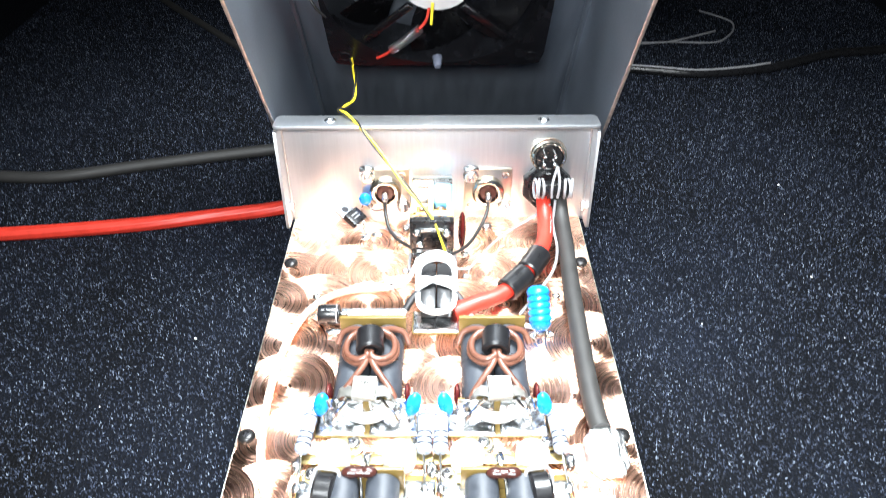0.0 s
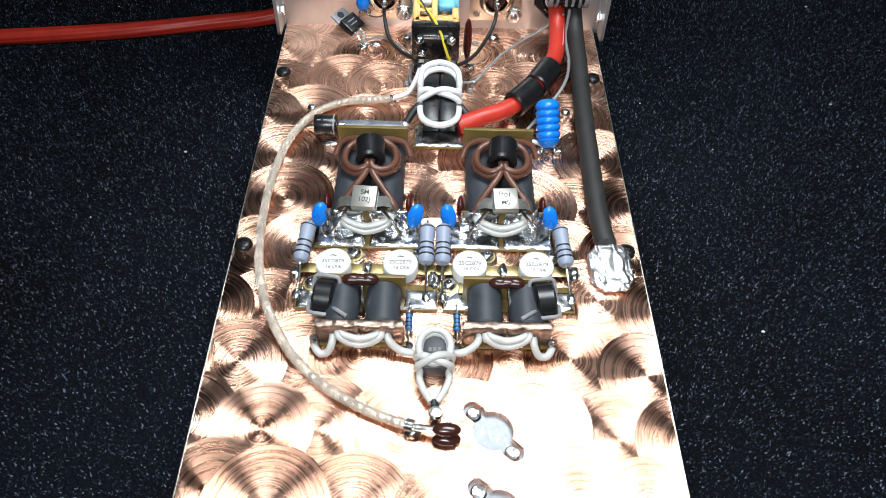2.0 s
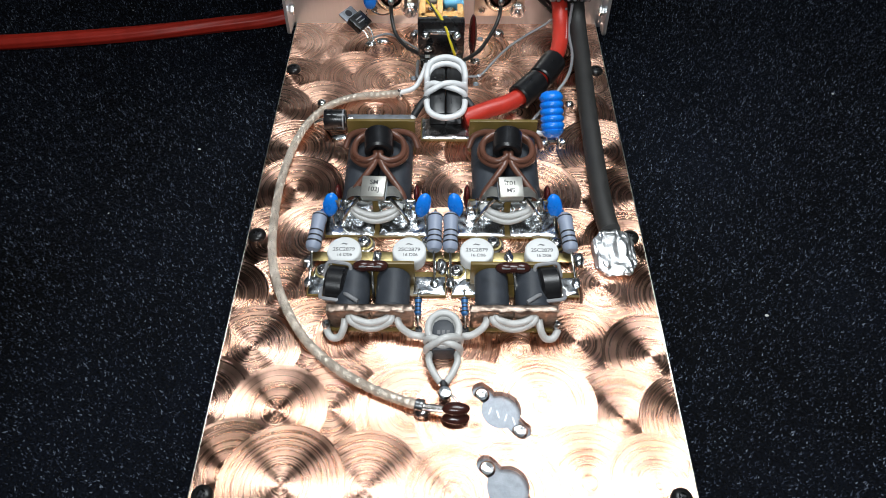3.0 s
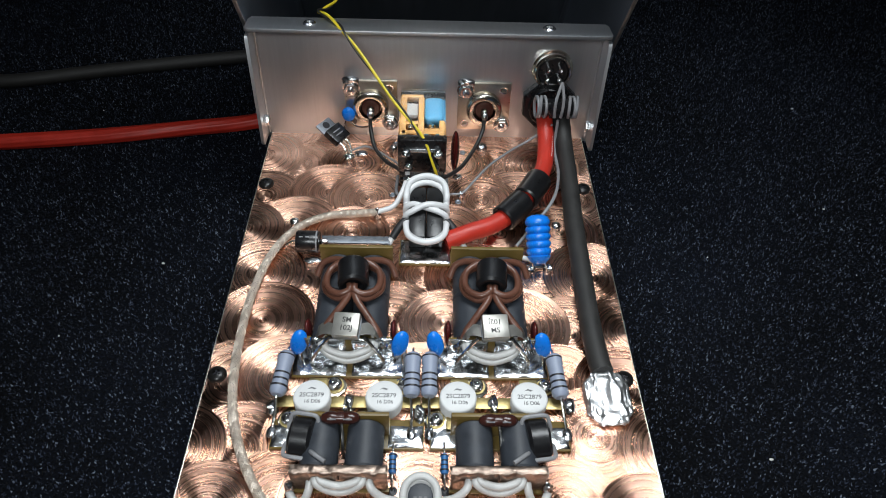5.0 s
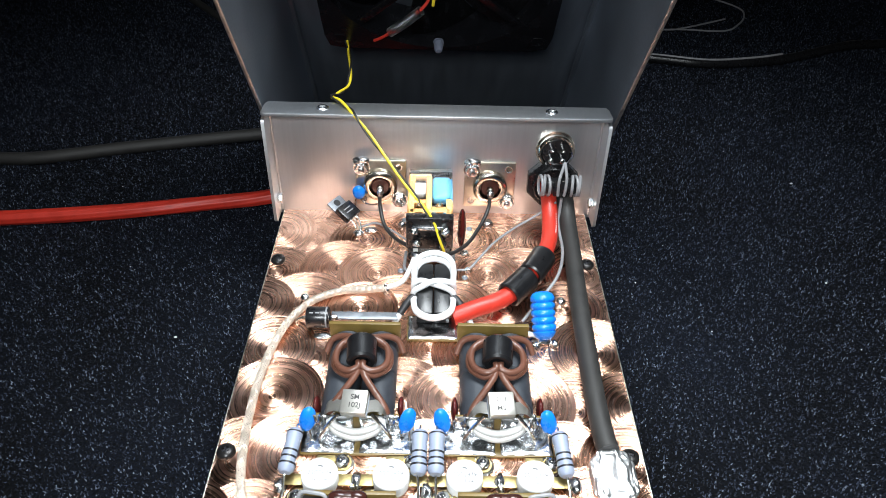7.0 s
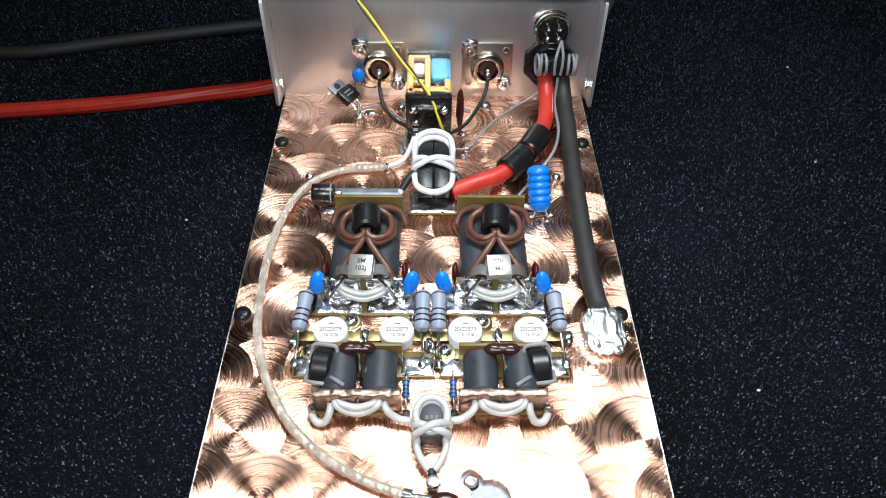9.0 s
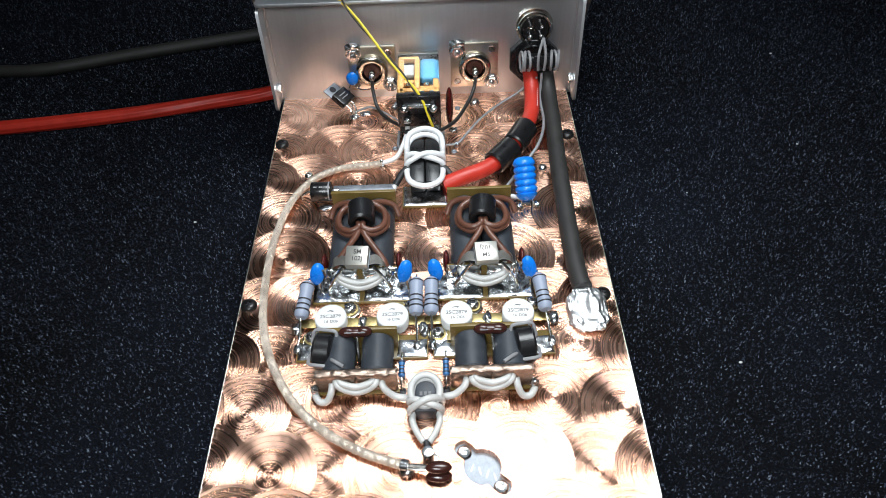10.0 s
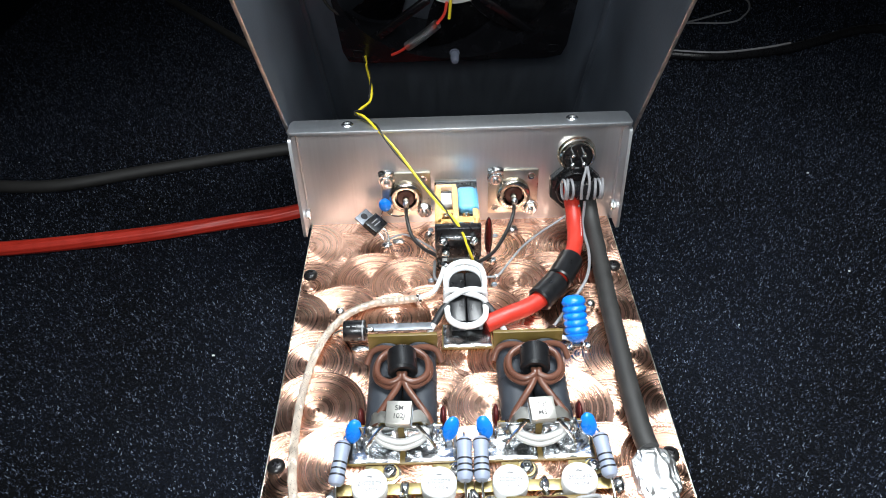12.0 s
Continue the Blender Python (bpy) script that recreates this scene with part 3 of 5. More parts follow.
def fan():
    """An axial fan; local y runs along its axis, away from the viewer."""
    c = LID @ Vector((-1.7 * MM, (84 - 1 - 12.5) * MM, 0.1355))
    t = thing("fan", *(c / MM), "black square axial fan screwed inside the cover", "fan", rx=LID_TILT)
    bm = bmesh.new()
    n = 64
    def square(a):
        d = Vector((math.cos(a), math.sin(a)))
        k = 60 / max(abs(d.x), abs(d.y))
        p = d * k
        lim = 60 - 7
        if abs(p.x) > lim and abs(p.y) > lim:
            cx, cy = math.copysign(lim, p.x), math.copysign(lim, p.y)
            b = d.x * cx + d.y * cy
            k = b + math.sqrt(max(0, b * b - (cx * cx + cy * cy - 49)))
            p = d * k
        return p
    loops = []
    for kind, y in (("o", -12.5), ("o", 12.5), ("i", 12.5), ("i", -12.5)):
        lp = []
        for i in range(n):
            a = 2 * math.pi * i / n
            p = square(a) if kind == "o" else Vector((math.cos(a), math.sin(a))) * 58
            lp.append(bm.verts.new((p.x, y, p.y)))
        loops.append(lp)
    for a, b in zip(loops, loops[1:] + loops[:1]):
        for i in range(n):
            bm.faces.new((a[i], a[(i + 1) % n], b[(i + 1) % n], b[i]))
    part("frame", bm, FAN_PLASTIC, t, sharp=50)
    part("hub", lathe(None, [(0, -9.6), (15, -9.6), (18.6, -8.6), (19.6, -6), (19.6, 10), (0, 10)], pose(0, 0, 0, -90), 40), FAN_PLASTIC, t)
    h = part("sticker", lathe(None, [(0, 0), (17.5, 0), (17.5, 0.2), (0, 0.2)], along((0, -9.65, 0), (0, -12, 0)), 40), LABEL_PAPER, t, "round silver sticker")
    for k in range(7):
        bm = bmesh.new()
        vs = []
        for i in range(9):
            r = 19 + i * 37.5 / 8
            for j in range(6):
                u = j / 5
                a = 2 * math.pi * k / 7 + (u - 0.5) * 0.62 + i * 0.035
                y = -7 + 15 * u - 2.0 * math.sin(u * math.pi)
                vs.append(bm.verts.new((r * math.cos(a), y, r * math.sin(a))))
        for i in range(8):
            for j in range(5):
                bm.faces.new((vs[i * 6 + j], vs[i * 6 + j + 1], vs[(i + 1) * 6 + j + 1], vs[(i + 1) * 6 + j]))
        bmesh.ops.solidify(bm, geom=bm.faces[:], thickness=1.3)
        part("blade", bm, FAN_PLASTIC, t)
    for k in range(4):
        a = radians(45 + 90 * k)
        part("strut", box(None, (39 * math.cos(a), -10.2, 39 * math.sin(a)), (40, 2.2, 4.5), 0.6, pose(0, 0, 0, 0, -45 - 90 * k, 0)), FAN_PLASTIC, t)
        part("screw_boss", pipe(None, (52.5 * math.copysign(1, math.cos(a)), -12.7, 52.5 * math.copysign(1, math.sin(a))), (52.5 * math.copysign(1, math.cos(a)), -10, 52.5 * math.copysign(1, math.sin(a))), 4.4, 2.3, 20, 0.3), FAN_PLASTIC, t)
    led = part("indicator_led", lathe(None, [(2.9, 0), (2.9, 1), (2.4, 1), (2.4, 5.2), (1.7, 6.8), (0, 7.5)], along((0, -9.0, -57.5), (0, -17, -57.0)), 18), PALE_LED, t, "clear unlit round lamp")
    part("chip", box(None, (0, -11.5, -57.4), (1.2, 3, 1.2), 0.1), STEEL, led)
    # joint in the fan's leads under clear shrink tube
    part("shrink_tube", tube(None, [(-25, -15, -43), (-17, -16, -34), (-9, -15, -26)], 2.5, 12, 6), HAZY, t, "clear heat-shrink tube")
    part("red_lead", tube(None, [(-34, -13.5, -52), (-29, -15, -47), (-22, -15.5, -39.5), (-13, -15.5, -30), (-6, -13.5, -22), (-4, -11, -15)], 0.8, 8, 6), RED, t, "thin red lead")
    part("grey_lead", tube(None, [(-23.5, -15.2, -40.5), (-17.5, -16.6, -33.8), (-11, -15.5, -27.5)], 1.1, 8, 6), GREY_WIRE, t)
    part("yellow_lead", tube(None, [(-3, -13.5, -24), (-2.5, -12, -18), (-2, -10.5, -12)], 0.8, 8, 6), YELLOW_WIRE, t, "thin yellow lead")
    part("black_lead", tube(None, [(-58, -12, -20), (-62, -13, -12), (-64, -12, -2), (-60, -11, 8)], 0.8, 8, 6), BLACK_WIRE, t)
    return t


fan()
FAN_AT = LID @ Vector((-1.7 * MM, 0.0705, 0.1355))


def fan_point(x, y, z):
    return tuple((pose(*FAN_AT, LID_TILT) @ Vector((x * MM, y * MM, z * MM))) / MM)


def fan_wires():
    t = thing("fan_wire", 0, 0, 0, "twisted yellow and black wire hanging from the fan", "wire")
    line = [fan_point(-49, -13, -53), fan_point(-48, -16, -58), (-43.5, 50, 61.0), (-43.8, 36, 57.6), (-47, 26, 58.6), (-49.5, 20, 60.4), (-46, 14.5, 61.6), (-40, 8, 61.2), (-35.5, 1.0, 59.6), (-27, -8, 52.5), (-14, -20, 41), (-5, -28, 33), (1, -34, 25), (4.2, -37, 18), (4.4, -37, 13)]
    ps = spline(line, 14)
    for mat_, ph, rr, nm in ((YELLOW_WIRE, 0, 0.65, "yellow_core"), (BLACK_WIRE, math.pi, 0.5, "black_core")):
        pts = []
        for i, p in enumerate(ps):
            a = ph + i * 0.16
            pts.append(p + Vector((math.cos(a) * 0.55, math.sin(a) * 0.3, math.sin(a) * 0.5)))
        part(nm, tube(None, pts[::2], rr, 8, 2), mat_, t)
    return t


fan_wires()

# ---- relay and the parts along the panel ----


def relay():
    t = thing("relay", -1.7, -13.5, 0, "clear-cased relay with orange bobbin and blue coil", "relay")
    part("base", box(None, (0, -17.4, 20.5), (21.5, 4.4, 18), 0.6), BLACK_PLASTIC, t)
    part("rear_block", box(None, (0, 1.5, 2.0), (20.5, 32, 3.8), 0.5), BLACK_PLASTIC, t)
    bm = box(None, (0, 1.4, 17.0), (21, 33, 26.0), 1.0)
    box(bm, (0, 1.4, 17.0), (19.6, 31.6, 24.6), 0.6)
    cs = part("case", bm, CLEAR, t, "clear plastic case")
    cs.visible_shadow = False
    part("case_rim", box(None, (0, 17.2, 30.2), (20.6, 1.4, 1.0), 0.3), HAZY, cs, "hazy moulded rim")
    for c, s in (((-8.2, 1, 20.5), (2.4, 28, 13)), ((0, -12.2, 21), (18.5, 3.0, 12)), ((-0.6, 1, 24.0), (2.6, 25, 7)), ((-4.6, 14.6, 23), (9.6, 2.2, 9)), ((8.2, -8, 22), (2.2, 9, 10)), ((-4.6, -4.5, 19.5), (8.4, 2.6, 12)), ((4.2, -9.5, 19), (8, 3, 12))):
        part("bobbin_arm", box(None, c, s, 0.4), ORANGE, t)
    part("coil", box(None, (4.9, 5.5, 22), (8.6, 17, 10.5), 2.6, seg=4), BLUE_TAPE, t, "coil wrapped in blue tape")
    part("armature", box(None, (-4.6, 5.5, 21), (5.8, 9, 8), 1.2), GREY_WHITE, t)
    for x in (-5, 4):
        part("contact", cyl(None, (x, -8.8, 25), (x, -6.2, 25), 1.6, 14, 0.2), NICKEL, t)
    part("contact_bar", box(None, (0, -20.2, 24.5), (16.5, 1.4, 2.0), 0.4), SOLDER, t)
    for x, z in ((-6.0, 17), (6.0, 16), (-6.4, 9), (6.0, 8), (-7, 24), (7, 24)):
        tm = part("terminal", box(None, (x, -21.2, z), (3.4, 5, 0.8), 0.2), SOLDER, t)
        part("solder_joint", blob(None, (x, -21.6, z), (2.0, 2.2, 1.8), x + z, 0.35), SOLDER, tm)
    for s in (-1, 1):
        part("side_bracket", tube(None, [(s * 11.4, -10, 1.0), (s * 11.6, -16, 1.2), (s * 11.6, -22, 1.4), (s * 9.6, -24.5, 1.5)], 0.8, 8, 5), GREY_WIRE, t)
    return t


relay()


def dipped_cap_upright():
    t = thing("film_capacitor", 13.5, -19, 0, "tall dark red dipped capacitor standing beside the relay", "capacitor")
    part("body", blob(None, (0, 0, 12.5), (2.0, 6.0, 11.5), 2, 0.08), DARK_RED, t)
    for y in (-2.6, 2.6):
        part("lead", tube(None, [(0, y, 5), (0.2, y, 2), (0.4, y * 1.3, 0.4)], 0.4, 6, 4), WIRE_METAL, t)
    part("solder_joint", blob(None, (1.6, -4.5, 0.8), (2.2, 2.0, 1.4), 4, 0.3), SOLDER, t)
    return t


dipped_cap_upright()


def sensor():
    t = thing("sensor_transistor", -43, -3, 0, "small black tab transistor leaning on its leads above the plate", "transistor")
    turn = pose(0, 0, 0, 26, 0, 55)
    def at(x, y, z):
        return Vector((0, 0, 9)) + turn @ Vector((x, y, z))
    part("body", box(None, at(0, 0, 0), (9.4, 8.4, 4.0), 0.5, turn), BLACK_PLASTIC, t)
    part("tab", box(None, at(0, 6.8, -1.3), (9.2, 6.2, 1.1), 0.3, turn), ALU_RAW, t)
    # no hole is cut: a black disc paints in its shade
    part("tab_hole_shade", lathe(None, [(1.8, 0), (1.8, 0.75), (0, 0.75)], Matrix.Translation(at(0, 7.2, -1.4)) @ turn, 18), BAND_BLACK, t)
    for k in range(3):
        o = (k - 1) * 2.0
        part("lead", tube(None, [tuple(at(o, -4.0, -0.6)), tuple(at(o, -6.4, -0.8)), (5.6 + o * 0.6, -5.6 + o * 0.3, 3.4), (5.6 + o * 0.4, -6.4, 0.3)], 0.45, 6, 4), RAW_COPPER if k == 1 else WIRE_METAL, t)
    for k in range(2):
        part("marking", box(None, at(0, 1.2 - 2.0 * k, 2.02), (4.6, 0.6, 0.1), 0, turn), GREY_WIRE, t)
    part("solder_joint", blob(None, (5.6, -6.8, 0.9), (2.6, 2.2, 1.5), 9, 0.3), SOLDER, t)
    part("ground_lug", blob(None, (11.5, -4.5, 1.1), (3.2, 1.8, 1.3), 12, 0.3), SOLDER, t)
    part("sense_wire", tube(None, [(6, -5, 3), (14, -2, 3.6), (22, -6, 2.4), (29, -12, 2.0), (33, -20, 4)], 0.55, 8, 6), GREY_WIRE, t, "thin grey wire")
    return t


sensor()


def blue_bead():
    t = thing("ceramic_capacitor", *on_panel(-37.8, 6, 15.0), "blue disc capacitor wired across a coaxial socket", "capacitor")
    part("body", blob(None, (0, 0, 0), (3.2, 2.0, 4.0), 1, 0.05), BLUE_CAP, t)
    part("lead", tube(None, [(-1.2, 0, -3), (-2.2, -0.6, -6), (-2.0, -1.5, -10), (-1.6, -2.5, -16)], 0.35, 6, 5), WIRE_METAL, t)
    part("lead", tube(None, [(1.0, 0, -3.2), (2.2, -1, -5.2), (5.5, -2.4, -5.6), (9.5, -3.6, -4.2), (10.8, -4, -1)], 0.45, 6, 5), WIRE_METAL, t)
    return t


blue_bead()


def socket_lead(points, label):
    t = thing("lead_wire", 0, 0, 0, label, "wire", "socket leads")
    part("jacket", tube(None, points, 0.95, 10, 8), BLACK_WIRE, t)
    part("bare_end", cyl(None, points[0], tuple(Vector(points[0]) + Vector((0, -0.3, 2.6))), 0.9, 10, 0.2), SOLDER, t)
    return t


socket_lead([on_panel(-27.0, 9.6, 15.4), on_panel(-26.8, 11.5, 10), (-24.5, -9, 6), (-19, -17, 4.5), (-13, -24, 6), (-9, -31, 8)], "thin black wire from a coaxial socket to the relay")
socket_lead([on_panel(27.8, 9.6, 15.4), on_panel(27.2, 12, 11), (24, -9, 8.5), (17, -22, 6.5), (10, -30, 7), (5, -33, 8)], "thin black wire from the second coaxial socket to the relay")


def grey_lead(points, r, label):
    t = thing("grey_wire", 0, 0, 0, label, "wire", "grey control wires")
    part("jacket", tube(None, points, r, 8, 8), GREY_WIRE, t)
    return t


grey_lead([on_panel(60, 15, 17), (50, -5, 9.5), (40, -11, 7), (30, -20, 5.5), (22, -30, 3.5), (17, -36, 2.2), (11, -37, 2)], 0.6, "thin grey control wire stretched to a solder post")
grey_lead([on_panel(62, 16, 20), (61.5, -10, 9), (61, -30, 9), (56, -50, 12), (47, -62, 8), (39, -71, 4)], 0.75, "thin grey wire running down beside the red cable")


def solder_post(x, y, s, seed):
    t = thing("solder_post", x, y, 0, "blob of bright solder on the copper plate", "solder joint", "solder joints")
    part("drop", blob(None, (0, 0, s[2] * 0.6), s, seed, 0.3), SOLDER, t)


for i, (x, y, s) in enumerate(((16.5, -36, (1.8, 1.6, 1.8)), (-21, -50.5, (1.6, 2.2, 3.2)), (-46, -78, (4.5, 1.6, 1.0)), (47, -79.5, (4.0, 1.5, 1.2)), (27.5, -1.0, (2.6, 2.4, 2.2)), (-16, -4, (1.8, 2.0, 2.6)))):
    solder_post(x, y, s, i + 20)


def control_choke():
    """A small black ring wound with grey wire, above the cables at the gland."""
    t = thing("control_choke", *on_panel(61.0, 13, 25.2), "black ferrite bead wound with grey wire at the control socket", "choke", rx=-10)
    part("core", box(None, (0, 0, 0), (17, 6.0, 7.4), 1.8), FERRITE_BLACK, t)
    part("tie", box(None, (0, -3.4, 0), (7.2, 1.0, 8.0), 0.4), BLACK_PLASTIC, t)
    for k, x in enumerate((-9.4, -7.6, -5.8, 5.8, 7.6, 9.4)):
        tilt = 0.8 if k % 2 else -0.6
        ring = [(x + tilt * math.cos(a) * 0.7, 4.3 * math.cos(a), 4.8 * math.sin(a)) for a in (2 * math.pi * q / 10 for q in range(10))]
        part("turn", tube(None, ring, 0.75, 8, 4, closed=True), GREY_WIRE, t)
    for a, b in ((-1.2, -1.0), (1.8, 2.2)):
        part("tail", tube(None, [(a, -3.9, -3.5), (a * 1.2, -4.4, 1), (b, -3.5, 6), (1.4, 0.5, 12)], 0.75, 8, 5), GREY_WIRE, t)
    return t


control_choke()

# ---- heavy cables ----


def power_cable():
    t = thing("power_cable", 0, 0, 0, "thick red silicone power cable running to the solder pad", "cable")
    line = [on_panel(56.5, -4, 20), on_panel(56.8, 8, 17), (57, -10, 11.5), (55, -24, 9), (49, -38, 8.5), (40, -52, 8), (30, -61, 7), (19, -66, 6.5), (9, -69.5, 4.5)]
    part("jacket", tube(None, line, 3.9, 20, 10), RED, t)
    bars = spline(line, 10)
    for k in range(9):
        i = 19 + k
        d = (bars[i + 1] - bars[i]).normalized()
        part("printed_bar", box(None, bars[i] + Vector((2.7, 0, 2.85)), (0.5, 1.4, 0.12), 0, pose(0, 0, 0, 0, 42, math.degrees(math.atan2(d.y, d.x)) + 90)), WHITE_INK, t)
    return t


power_cable()


def ferrite_sleeve(p0, p1):
    t = thing("ferrite_sleeve", 0, 0, 0, "black ferrite sleeve slipped over the red cable", "ferrite sleeve", "cable sleeves")
    part("sleeve", pipe(None, p0, p1, 6.0, 4.1, 36, 0.7), FERRITE_BLACK, t)


ferrite_sleeve((52.0, -33.0, 8.8), (44.0, -47.0, 8.5))
ferrite_sleeve((43.4, -47.6, 8.4), (33.5, -59.0, 7.6))


def ground_cable():
    t = thing("ground_cable", 0, 0, 0, "thick black rubber cable ending in a soldered braid", "cable")
    line = [on_panel(65, -4, 19), on_panel(65.2, 8, 16), (66, -10, 10), (66, -30, 7), (65, -58, 5.4), (64.5, -85, 4.6), (64.0, -110, 4.4), (64.4, -128, 4.2), (65.2, -134, 4.0)]
    part("jacket", tube(None, line, 4.1, 20, 10), RUBBER, t)
    bm = bmesh.new()
    bmesh.ops.create_icosphere(bm, subdivisions=6, radius=1.0)
    for v in bm.verts:
        # squared-off lump, narrower at the jacket, with strands running lengthways
        x, y, z = (math.copysign(abs(c) ** 0.62, c) for c in v.co)
        k = 1 + 0.10 * noise.noise(v.co * 2.6) + 0.05 * noise.noise(v.co * 7)
        wide = 8.0 - 2.6 * max(0.0, min(1.0, (y - 0.45) * 2.2))
        strand = 0.22 * noise.noise(Vector((x * 7.0, y * 1.4, 4.0))) * max(0.0, min(1.0, y + 0.6)) + 0.5 * noise.noise(Vector((x * 3.0, y * 3.0, 9.0)))
        v.co = Vector((66.0 + x * wide * k, -143.0 + y * 11.0 * k, max(0.0, 1.8 + z * (2.4 + 0.8 * y) * k + (strand if z > 0 else 0))))
    part("soldered_end", bm, FOIL, t, "braid flooded with shiny crumpled solder", sharp=180)
    return t


ground_cable()


def floor_cable(name, line, r, material, label, seg=16, lobes=0):
    t = thing(name, 0, 0, 0, label, "cable")
    part("jacket", tube(None, line, r, seg, 10, lobes=lobes, twist=0.35), material, t)
    return t


floor_cable("red_cable", [(-420, 30, -36), (-330, 38, -36), (-262, 41.5, -36), (-190, 50, -36), (-140, 59, -35.5), (-101, 65, -34), (-66, 70, -26), (-30, 70, -8), (20, 44, 6), (45, 26, 15), (56.5, 16, 20)], 4.4, RED, "thick red silicone cable lying on the carpet", 48, 9)
floor_cable("black_cable", [(-420, 118, -36), (-350, 110, -36), (-300, 105, -36), (-261, 105, -36), (-204, 120, -36), (-120, 136.5, -34), (-60, 130, -24), (0, 88, -4), (50, 46, 12), (64, 15, 18.5)], 4.2, RUBBER, "thick black rubber cable lying on the carpet")
floor_cable("far_cable", [(-330, 490, -37), (-281, 430, -37), (-232, 375, -37), (-184, 320, -37), (-150, 280, -37)], 3.2, RUBBER, "black cable lying on the carpet behind the cover")
floor_cable("mains_cable", [(140, 278, -36), (189, 268, -36), (224, 262, -36), (270, 268, -36), (300, 276, -36), (358, 302, -36), (394, 308, -36), (520, 330, -36), (700, 340, -36)], 4.0, BLACK_PLASTIC, "black cable lying on the carpet behind the cover")
floor_cable("loose_wire", [(140, 276, -32), (186, 268, -32), (225, 261, -32), (265, 266, -31.5), (290, 273, -31.2)], 0.9, GREY_WIRE, "thin pale wire lying along a black cable", 8)
floor_cable("hook_wire", [(150, 322, -38.6), (213, 335, -38.6), (260, 334, -38.6), (279, 349, -38.6), (291, 369, -38.6), (292, 389, -38.6), (270, 415, -38.6)], 0.8, GREY_WIRE, "thin pale wire bent into a loop on the carpet", 8)
floor_cable("hook_wire", [(150, 338, -38.6), (205, 334, -38.6), (228, 340, -38.6), (270, 360, -38.0)], 0.8, GREY_WIRE, "short end of thin pale wire on the carpet", 8)

# ---- output side ----


def white_choke():
    t = thing("wound_inductor", 0.6, -57, 0, "pair of black ferrite bars bound with thick white wire", "inductor", rx=9)
    for s in (-1, 1):
        part("core", box(None, (s * 3.65, 0, 8), (7.1, 27, 8), 0.9), FERRITE_BLACK, t)
    def arch(end, hw, reach, z, foot):
        return [(-hw, foot, z - 5), (-hw, foot + end * 1.5, z - 1), (-hw, end * 8.0, z), (-hw * 0.9, end * (reach - 4.6), z + 0.3), (-hw * 0.58, end * (reach - 1.5), z + 0.6), (0, end * reach, z + 0.8), (hw * 0.58, end * (reach - 1.5), z + 0.6), (hw * 0.9, end * (reach - 4.6), z + 0.3), (hw, end * 8.0, z), (hw, foot + end * 1.5, z - 1), (hw, foot, z - 5)]
    for end, hw, reach, z, foot in ((1, 8.5, 15.6, 11.6, 2.4), (1, 8.7, 17.8, 13.4, 4.6), (-1, 8.3, 15.4, 10.6, -2.8), (-1, 8.5, 17.0, 12.4, -5.0)):
        part("turn", tube(None, arch(end, hw, reach, z, foot), 1.35, 12, 6), WHITE_WIRE, t)
    part("cross_turn", tube(None, [(-8.3, 1.6, 4), (-8.7, 2.2, 11), (-5.6, 2.4, 13.6), (0, 0.4, 13.9), (5.6, -1.6, 13.6), (8.6, -2.4, 11), (8.6, -2.4, 4)], 1.35, 12, 6), WHITE_WIRE, t)
    part("cross_turn", tube(None, [(-8.3, -2.2, 4), (-8.7, -2.0, 11), (-5.6, -1.4, 14.0), (0, 0.6, 15.6), (5.6, 1.6, 14.2), (8.7, 2.0, 11), (8.6, 2.0, 4)], 1.35, 12, 6), WHITE_WIRE, t)
    for s in (-1, 1):
        sl = part("sleeve", tube(None, [(s * 8.4, -3, 10), (s * 11.2, -6.0, 9.0), (s * 14.4, -10.5, 6.5)], 1.6, 12, 6), HEATSHRINK, t, "black heat-shrink sleeve")
        part("bare_tail", tube(None, [(s * 14.2, -10.2, 6.6), (s * 15.8, -12.5, 5.0), (s * 17.0, -14.4, 3.6)], 1.3, 10, 4), WHITE_WIRE, sl)
    return t


white_choke()


def tinned_board(name, x0, x1, y0, y1, pads, seed, label):
    t = thing(name, 0, 0, 0, label, "circuit board", "tinned circuit boards")
    part("board", box(None, ((x0 + x1) / 2, (y0 + y1) / 2, 0.75), (x1 - x0, y1 - y0, 1.3), 0.15), FR4, t)
    for k, (a, b, c, d) in enumerate(pads):
        part("pad", lumpy_sheet(a, b, c, d, 1.2, 1.9, seed + k, 0.34), SOLDER, t, "pad flooded with shiny lumpy solder", sharp=60)
    return t


tinned_board("pad_board", -10.5, 11.5, -80, -66, [(-10, 11, -79.5, -66.5)], 40, "solder-flooded board between the two transformers")
for s, cx in ((-1, -26.4), (1, 25.2)):
    tinned_board("output_board", cx - 20.6, cx + 20.6, -135.5, -122, [(cx - 20.3, cx - 1.0, -135, -122.5), (cx + 1.0, cx + 20.3, -135, -122.5)], 50 + s * 5, "narrow board with two solder-flooded collector pads")
    x0, x1 = (-50.5, 1.0) if s < 0 else (3.0, 50.5)
    tinned_board("input_board", x0, x1, -163.5, -152.5, [(x0 + 0.4, x0 + 12, -163, -155), (x1 - 12, x1 - 0.4, -163, -155)], 70 + s * 5, "narrow board with solder-flooded base pads")


